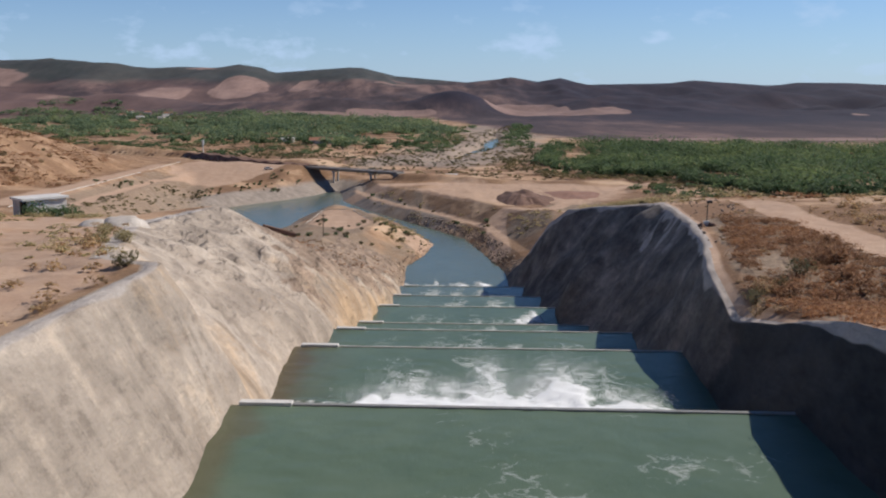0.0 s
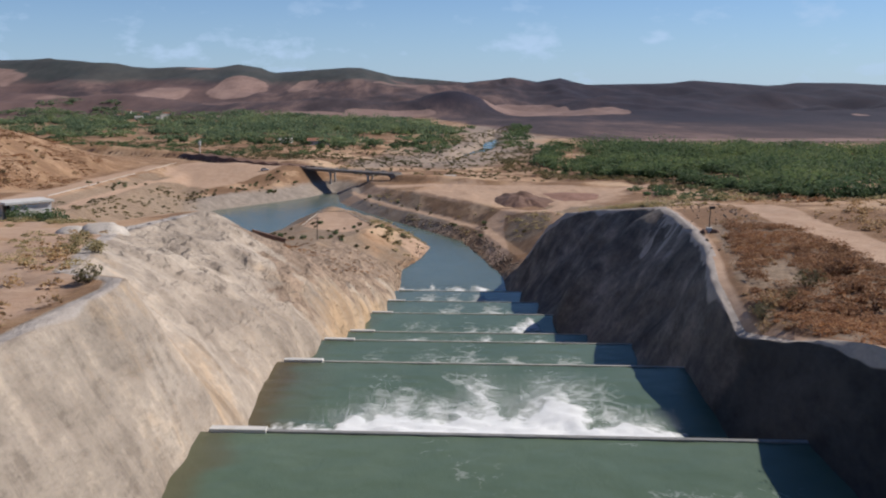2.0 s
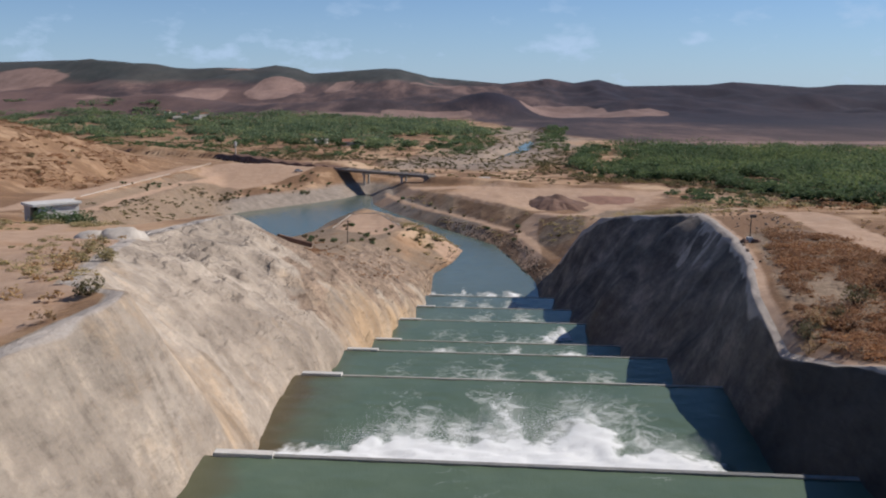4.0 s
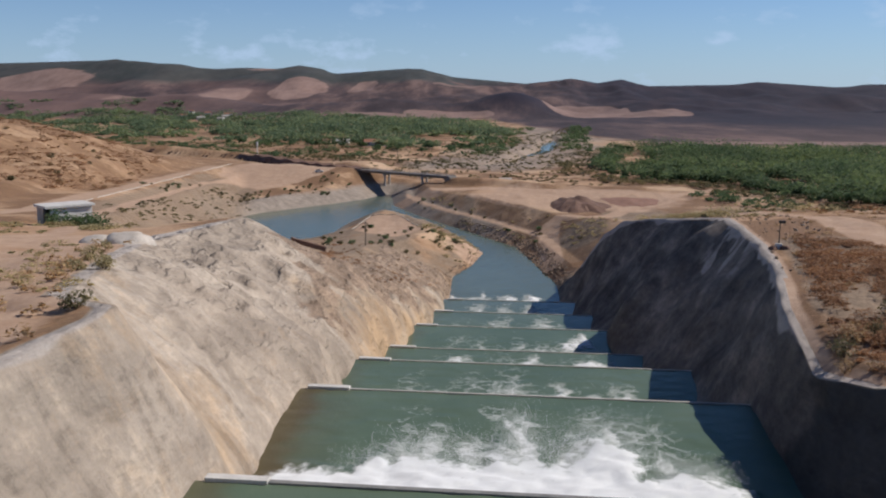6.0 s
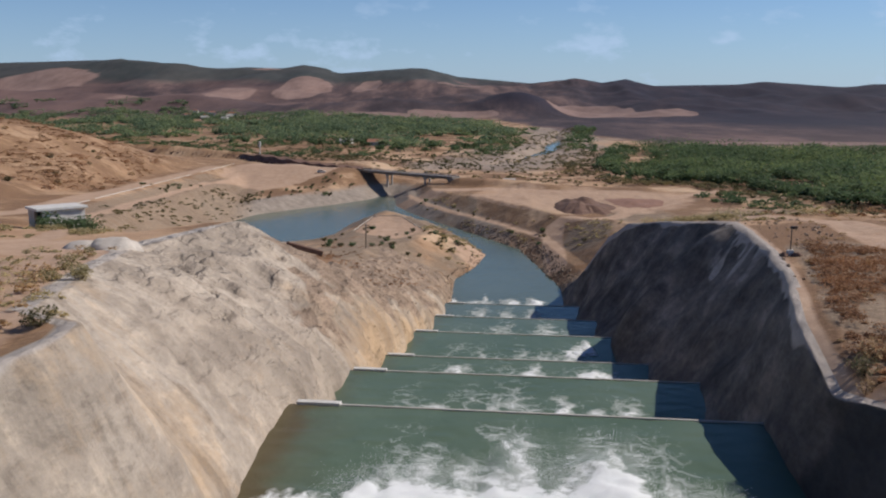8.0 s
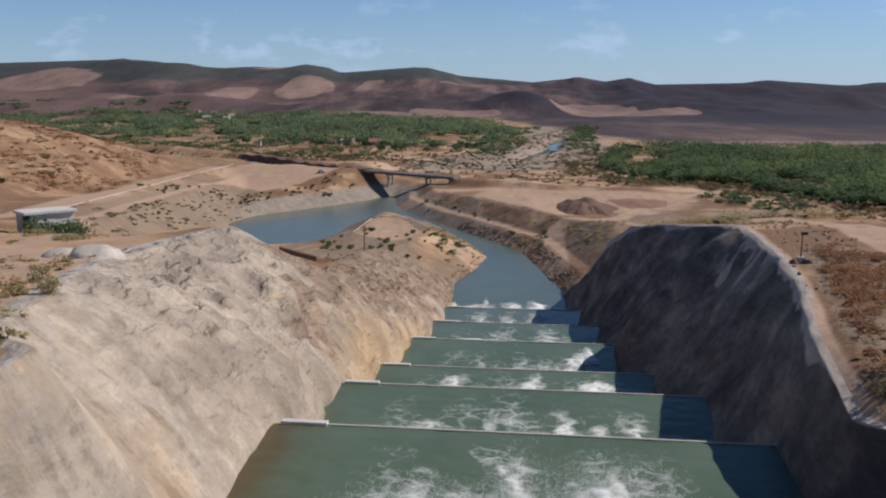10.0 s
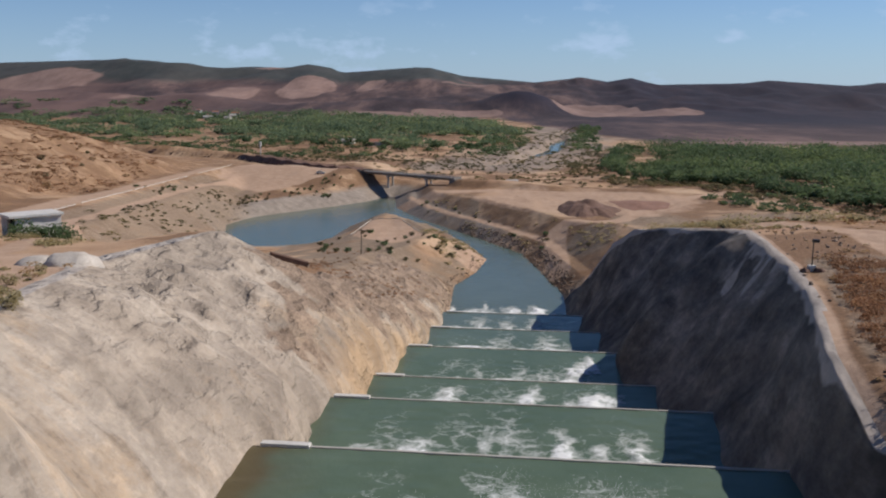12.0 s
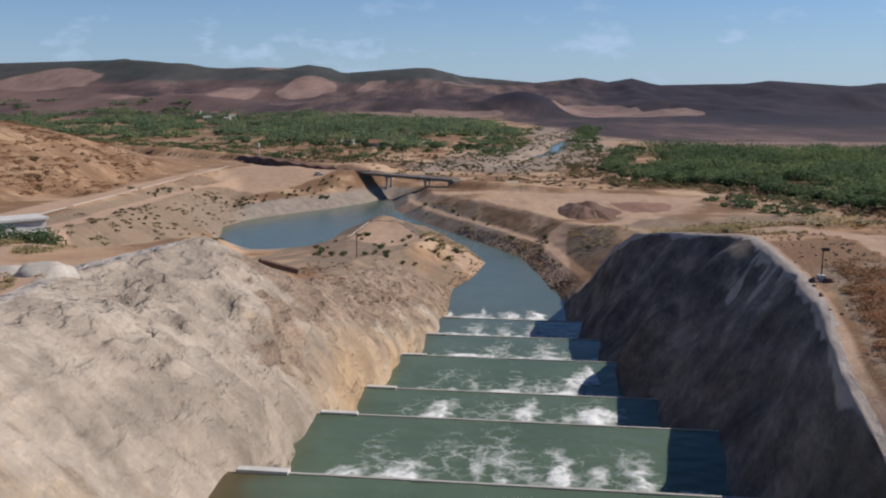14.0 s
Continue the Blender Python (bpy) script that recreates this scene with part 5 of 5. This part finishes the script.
for x0 in (-3.7, 3.45):
    part("side_wall", box(bmesh.new(), x0, x0 + 0.25, -1.84 if x0 > 0 else -0.6, 1.84, -0.8, top - 0.38), M_CONC, hut)
part("doorway", box(bmesh.new(), -3.55, -3.02, -1.9, -1.8, -0.6, top - 0.4), M_DARK, hut, "dark open doorway")

# white kerb stones along the left road, and round the end of the spit
kerb_y = np.linspace(176, 470, 92)
kerb_x = table(kerb_y, KERB, 1) - 0.2
kerb_z = heights(kerb_x, kerb_y)
kerb = empty("road_kerb", pose(0, 0, 0))
tagged(kerb, "broken line of whitewashed kerb stones along the road", "kerb", kind="structure")
stone = bpy.data.meshes.new("kerb_stone")
bm = box(bmesh.new(), -0.1, 0.1, -1.62, 1.62, -0.4, 0.17, 0.03)
bm.to_mesh(stone)
bm.free()
stone.materials.append(M_PALE)
for i, (x, y, z) in enumerate(zip(kerb_x, kerb_y, kerb_z)):
    if fbm(np.array([i / 5.0]), np.array([2.0]), 91, 2)[0] > -0.3:
        part("kerb_stone", stone, None, kerb, at=pose(x, y, z, rng.uniform(-2, 2), rng.uniform(-3, 3), math.degrees(math.atan2(float(table(y - 5, KERB, 1) - table(y + 5, KERB, 1)), 10)) + rng.uniform(-2, 2)))
spit_kerb = empty("plot_kerb", pose(0, 0, 0))
tagged(spit_kerb, "low whitewashed wall round the bare plot on the spit", "kerb", kind="structure")
SPIT = [(-43.5, 292), (-43, 330), (-33, 326), (-21, 288)]
for (x0, y0), (x1, y1) in zip(SPIT, SPIT[1:]):
    n = int(math.hypot(x1 - x0, y1 - y0) / 2.6)
    for k in range(n):
        x, y = x0 + (x1 - x0) * (k + 0.5) / n, y0 + (y1 - y0) * (k + 0.5) / n
        if x > -36 and k % 3 == 1:
            continue
        part("kerb_stone", stone, None, spit_kerb, at=pose(x, y, ground_at(x, y), 0, 0, math.degrees(math.atan2(y1 - y0, x1 - x0)) - 90) @ Matrix.Diagonal((1, 0.86, 1, 1)))

# ---- pole on the spit ----
pz = ground_at(-29.0, 222)
pole = empty("wooden_pole", pose(-29.0, 222, pz))
tagged(pole, "bare weathered wooden utility pole on the spit", "pole")
bm = bmesh.new()
tube(bm, (0, 0, -0.6), (0.1, 0, 5.6), 0.17, 0.11, 10)
part("shaft", bm, M_WOOD, pole)
part("cross_arm", box(bmesh.new(), -0.6, 0.8, -0.06, 0.06, 5.1, 5.25, 0.02), M_WOOD, pole)

# ---- lamp post with a marker block on the right plateau ----
POST = (31.5, 110.0)
qz = ground_at(*POST)
post = empty("lamp_post", pose(*POST, qz))
tagged(post, "thin dark post with a lamp head on stones", "post")
bm = bmesh.new()
tube(bm, (0, 0, -0.4), (0.05, 0, 2.9), 0.07, 0.05, 8)
part("shaft", bm, M_STEEL, post)
part("lamp_head", box(bmesh.new(), -0.08, 0.55, -0.18, 0.18, 2.75, 3.05, 0.05), M_STEEL, post)
part("marker_block", box(bmesh.new(), -0.35, 0.3, -0.3, 0.2, -0.2, 0.62, 0.06), M_WHITE, post, "whitewashed block at its foot")


def boulder(name, size, seed, mat, squash=0.7, rough=0.35):
    """A worn stone, uneven all round."""
    bm = bmesh.new()
    bmesh.ops.create_icosphere(bm, subdivisions=3, radius=1.0)
    for v in bm.verts:
        n = noise.fractal(v.co * 1.3 + Vector((seed, 0, 0)), 1.0, 2.0, 4)
        v.co = v.co * (1 + rough * n)
        v.co.z *= squash
        v.co *= size
    me = bpy.data.meshes.new(name)
    bm.to_mesh(me)
    bm.free()
    me.materials.append(mat)
    me.polygons.foreach_set("use_smooth", np.ones(len(me.polygons), bool))
    return me


for dx, dy, s, k in ((-0.7, -0.3, 0.45, 1), (0.5, -0.5, 0.5, 2), (-0.2, 0.5, 0.4, 3)):
    st = new("stone", boulder("stone", s, k, M_EARTH))
    st.location = (POST[0] + dx, POST[1] + dy, ground_at(POST[0] + dx, POST[1] + dy) + 0.1)
    tagged(st, "dark brown stone at the foot of the post", "stone", "stones at the post")

# pale hump of sprayed concrete at the head of the left slope
for hx, hy, hs, k, sq in ((-35.4, 101.3, 2.6, 5, 0.58), (-38.2, 101.0, 2.2, 8, 0.5)):
    hump = new("concrete_hump", boulder("concrete_hump", hs, k, M_PALE, sq, 0.24))
    hump.location = (hx, hy, 38.9)
    tagged(hump, "rounded whitish hump of sprayed concrete on the crest", "concrete hump", "humps on the crest")

# overhanging ledge on the left slope
bm = box(bmesh.new(), -2.5, 2.5, -0.7, 0.7, -0.3, 0.42, 0.12)
for v in bm.verts:
    v.co += Vector((0, 0, 0.12)) * noise.noise(v.co * 1.7)
ledge = empty("rock_ledge", pose(-24.8, 138.8, 33.05, 0, 18, 22))
tagged(ledge, "dark stone ledge jutting from the slope", "rock ledge")
part("slab", bm, M_EARTH, ledge)

# ---- far houses in the trees, and a water tower ----
def house(x, y, w, d, h, turn, wall, label):
    t = empty("house", pose(x, y, height(x, y), 0, 0, turn))
    tagged(t, label, "house", "houses in the valley")
    part("wall", box(bmesh.new(), -w / 2, w / 2, -d / 2, d / 2, -0.5, h, 0.05), wall, t)
    bm = bmesh.new()
    e = 0.5
    pts = [(-w / 2 - e, -d / 2 - e, h), (w / 2 + e, -d / 2 - e, h), (w / 2 + e, d / 2 + e, h), (-w / 2 - e, d / 2 + e, h), (-w / 2 - e, 0, h + d * 0.24), (w / 2 + e, 0, h + d * 0.24)]
    v = [bm.verts.new(p) for p in pts]
    for f in ((0, 1, 5, 4), (2, 3, 4, 5), (1, 2, 5), (3, 0, 4), (3, 2, 1, 0)):
        bm.faces.new([v[i] for i in f])
    part("roof", bm, M_ROOF if wall is M_WHITE and (y > 1550 or y < 790) else M_CONC, t)
    part("door", box(bmesh.new(), -0.5, 0.5, -d / 2 - 0.04, -d / 2 + 0.02, 0, 2.1), M_DARK, t)
    for k in (-1, 1):
        part("window", box(bmesh.new(), k * w * 0.3 - 0.6, k * w * 0.3 + 0.6, -d / 2 - 0.04, -d / 2 + 0.02, 1.0, 2.1), M_DARK, t)


for x, y, w, d, h, turn in ((-99, 757, 18, 9, 3.2, 8), (-131, 790, 10, 6, 2.8, -6)):
    house(x, y, w, d, h, turn, M_WHITE, "long whitewashed building on bare ground")
for x, y, w, d, h, turn in ((-540, 1583, 10, 8, 4, 10), (-557, 1672, 9, 7, 4, -15), (-477, 1477, 11, 8, 4, 5), (-518, 1645, 10, 8, 4.5, 25), (-434, 1445, 9, 7, 4, -8), (-474, 1620, 13, 9, 4.5, 12), (-500, 1560, 9, 7, 4, 0), (-452, 1530, 10, 8, 4, 15)):
    house(x, y, w, d, h, turn, M_WHITE, "small pale house among the valley trees")
for x, y, w, d, h, turn in ((4, 428, 4.5, 3, 2.0, 10),):
    house(x, y, w, d, h, turn, M_CONC, "low grey site shed beside the dirt lot")
tz = height(-165, 641)
tower = empty("water_tower", pose(-165, 641, tz))
tagged(tower, "slim white concrete water tower on the plain", "tower")
bm = bmesh.new()
tube(bm, (0, 0, -1), (0, 0, 6.2), 0.38, 0.34, 14)
part("shaft", bm, M_WHITE, tower)
bm = bmesh.new()
tube(bm, (0, 0, 6.1), (0, 0, 9.2), 0.78, 0.82, 18)
part("tank", bm, M_WHITE, tower)

# heaps of dark and reddish spoil on the dirt lot
def spoil(x, y, rx, ry, h, mat, seed, label):
    bm = bmesh.new()
    rings = []
    for i in range(15):
        q = i / 14
        ring = []
        for k in range(44):
            a = k * math.tau / 44
            wob = 1 + 0.3 * noise.noise(Vector((math.cos(a) * 1.5, math.sin(a) * 1.5, seed))) + 0.14 * noise.noise(Vector((math.cos(a) * 5, math.sin(a) * 5, q * 3)))
            ring.append(bm.verts.new((rx * q * wob * math.cos(a), ry * q * wob * math.sin(a), h * (1 - q ** 1.9) * (1 + 0.5 * noise.noise(Vector((math.cos(a) * 3 * q, math.sin(a) * 3 * q, 9 + seed)))) - 0.5 * q)))
        rings.append(ring)
    for r0, r1 in zip(rings, rings[1:]):
        for k in range(44):
            bm.faces.new((r0[k], r1[k], r1[(k + 1) % 44], r0[(k + 1) % 44]))
    bmesh.ops.remove_doubles(bm, verts=bm.verts, dist=0.01)
    bmesh.ops.recalc_face_normals(bm, faces=bm.faces)
    me = bpy.data.meshes.new("spoil_mound")
    bm.to_mesh(me)
    bm.free()
    me.materials.append(mat)
    heap = new("spoil_mound", me)
    heap.location = (x, y, height(x, y) - 0.1)
    tagged(heap, label, "earth heap", "spoil heaps on the lot")


spoil(28.5, 334, 10.5, 26.0, 2.9, M_EARTH, 4.0, "dark reddish-brown heap of spoil on the dirt lot")
spoil(49, 347, 15, 29, 0.9, M_RED, 7.0, "low wide spread of reddish soil beside the spoil heap")

# ---- car parked on the pad by the bridge ----
def parked_car(x, y, turn):
    car = empty("car", pose(x, y, height(x, y) + 0.02, 0, 0, turn))
    tagged(car, "small white car parked on bare earth", "car")
    bm = bmesh.new()
    rows = []
    for px0, z0, z1, w in ((-2.05, 0.42, 0.80, 0.78), (-1.9, 0.32, 0.95, 0.84), (-0.9, 0.28, 0.98, 0.86), (0.7, 0.28, 0.95, 0.86), (1.7, 0.32, 0.82, 0.82), (2.05, 0.42, 0.66, 0.72)):
        rows.append([bm.verts.new((px0, yy, zz)) for yy, zz in ((-w, z0), (-w, (z0 + z1) / 2), (-w * 0.92, z1), (w * 0.92, z1), (w, (z0 + z1) / 2), (w, z0))])
    for r0, r1 in zip(rows, rows[1:]):
        for c in range(6):
            bm.faces.new((r0[c], r0[(c + 1) % 6], r1[(c + 1) % 6], r1[c]))
    bm.faces.new(rows[0])
    bm.faces.new(rows[-1][::-1])
    bmesh.ops.recalc_face_normals(bm, faces=bm.faces)
    part("body", bm, M_WHITE, car)
    bm = box(bmesh.new(), -1.5, 0.75, -0.74, 0.74, 0.94, 1.42, 0.1)
    for v in bm.verts:
        if v.co.z > 1.2:
            v.co.x *= 0.72
            v.co.y *= 0.84
    part("windows", bm, M_DARK, car, "dark glass")
    part("roof", box(bmesh.new(), -1.02, 0.5, -0.6, 0.6, 1.4, 1.46, 0.02), M_WHITE, car)
    for wx0 in (-1.3, 1.25):
        for wy0 in (-0.78, 0.78):
            bm = bmesh.new()
            tube(bm, (wx0, wy0 - 0.1, 0.32), (wx0, wy0 + 0.1, 0.32), 0.32, 0.32, 16)
            part("wheel", bm, M_STEEL, car)


parked_car(-83.5, 444.0, 20)

# ---- shrubs that stand out on their own ----
lone = [make_shrub(1.5, 81, M_LEAF_DRY, 0.1, 520)]
scatter(lone, [(-19.9, 57.5)], (0.9, 0.95), "dark olive thorn bush at the edge of the concrete slope", "shrub", "shrubs of the slope edge")
near = [make_shrub(1.5, 89, M_OLIVE, 0.1, 520), make_shrub(1.3, 82, M_OLIVE, 0.09, 480)]
scatter(near, [(-25.7, 73.9), (-26.8, 76), (-27.4, 73.0), (-29.3, 79), (-31.2, 84), (-34.8, 95)], (0.6, 1.0), "straw-and-olive thorn shrub at the edge of the concrete slope", "shrub", "shrubs of the slope edge")
green = [make_shrub(2.6, 83, M_LEAF, 0.16, 420), make_shrub(2.2, 84, M_LEAF, 0.15, 380)]
scatter(green, [(-63.5, 153.5), (-65.5, 152.4), (-61.5, 152.2), (-67.5, 152.0), (-66.5, 150.8), (-64.2, 151.2), (-62.6, 154.6)], (1.3, 1.7), "lush green bush beside the valve house", "shrub", "bushes of the valve house")
near_r = [make_shrub(2.0, 85, M_LEAF_DRY, 0.11, 420), make_shrub(1.8, 86, M_STRAW, 0.1, 420)]
big_dry = [make_shrub(2.2, 87, M_TWIG, 0.15, 420), make_shrub(1.9, 88, M_TWIG, 0.14, 380)]
scatter(big_dry, inside(16, [(25, 68), (30, 63), (41, 62), (41, 100), (36, 104), (30, 88)], 96), (0.6, 1.25), "leafless rust-brown bush on the plateau", "shrub", "bushes of the plateau")
scatter(near_r, [(24.2, 70), (25.6, 72.5), (27.5, 74), (23.4, 67.6), (30.5, 78)], (0.7, 1.15), "twiggy thorn shrub beside the rock cut", "shrub", "shrubs of the right rim")

thicket("dry_scrub", inside(420, [(-86, 128), (-60, 118), (-46, 120), (-50, 138), (-62, 150), (-84, 150)], 107), 0.5, 1.1, 50, 0.2, 107, M_OLIVE, "straw and olive grass before the valve house", "grass", 0.6, 0.4, (0.3, 1.5), 9.0, -0.02)
thicket("dry_scrub", inside(80, [(-30, 60), (-20.5, 61), (-25.6, 72), (-28, 82), (-33, 92), (-40, 98), (-44, 90), (-36, 74)], 108), 0.45, 0.8, 60, 0.12, 108, M_OLIVE, "yellow-green grass at the edge of the plateau", "grass", 0.6, 0.4, (0.3, 1.5), 6.0, -0.05)

# ---- loose stones ----
def rubble(name, spots, sizes, seed, mat, label):
    """A spread of many uneven stones as one mass."""
    r = np.random.default_rng(seed)
    base = bmesh.new()
    bmesh.ops.create_icosphere(base, subdivisions=1, radius=1.0)
    bv = np.array([v.co[:] for v in base.verts])
    bf = np.array([[v.index for v in f.verts] for f in base.faces])
    base.free()
    n = len(spots)
    s = r.uniform(*sizes, n) * r.uniform(0.6, 1.3, n)
    jit = r.uniform(0.65, 1.25, (n, len(bv), 1))
    sq = r.uniform(0.5, 1.0, (n, 1, 3))
    v = bv[None] * jit * sq * s[:, None, None]
    v = v + np.stack([spots[:, 0], spots[:, 1], heights(spots[:, 0], spots[:, 1]) + 0.1 * s], -1)[:, None]
    f = bf[None] + (np.arange(n) * len(bv))[:, None, None]
    return tagged(new(name, quick_mesh(name, v.reshape(-1, 3), f.reshape(-1, 3), mat)), label, "stones", kind="stuff")


M_STONE = simple("grey_brown_stone", (0.20, 0.145, 0.105), (0.38, 0.285, 0.21), 0.6)
rubble("rubble", inside(420, [(-27, 146), (-19, 134), (-13, 140), (-11, 165), (-12, 190), (-25, 200), (-26, 165)], 91), (0.04, 0.2), 91, M_STONE, "dark loose rubble on the left slope")
rubble("riprap", inside(900, [(16, 232), (21, 236), (17, 268), (11, 298), (-2, 322), (-12, 340), (-16, 339), (-6, 319), (6, 294), (11.5, 265)], 92), (0.14, 0.5), 92, M_STONE, "dark riprap stones along the right shore")
rubble("shore_stones", inside(500, [(-10, 205), (-8.4, 205), (-9, 247), (-4, 264), (-1.8, 283), (-8, 308), (-11, 307), (-6, 283), (-8, 264), (-13, 246)], 93), (0.08, 0.32), 93, M_STONE, "pale stones along the spit shore")
rubble("plateau_stones", inside(160, [(28, 96), (33, 96), (40, 116), (44, 150), (36, 156), (32, 120)], 94), (0.08, 0.3), 94, M_STONE, "scattered stones on the right plateau rim")
rubble("gravel_stones", inside(900, [(-50, 520), (0, 620), (40, 900), (-20, 900), (-90, 640), (-100, 540)], 95), (0.25, 0.6), 95, M_STONE, "pale rock heaps along the river")
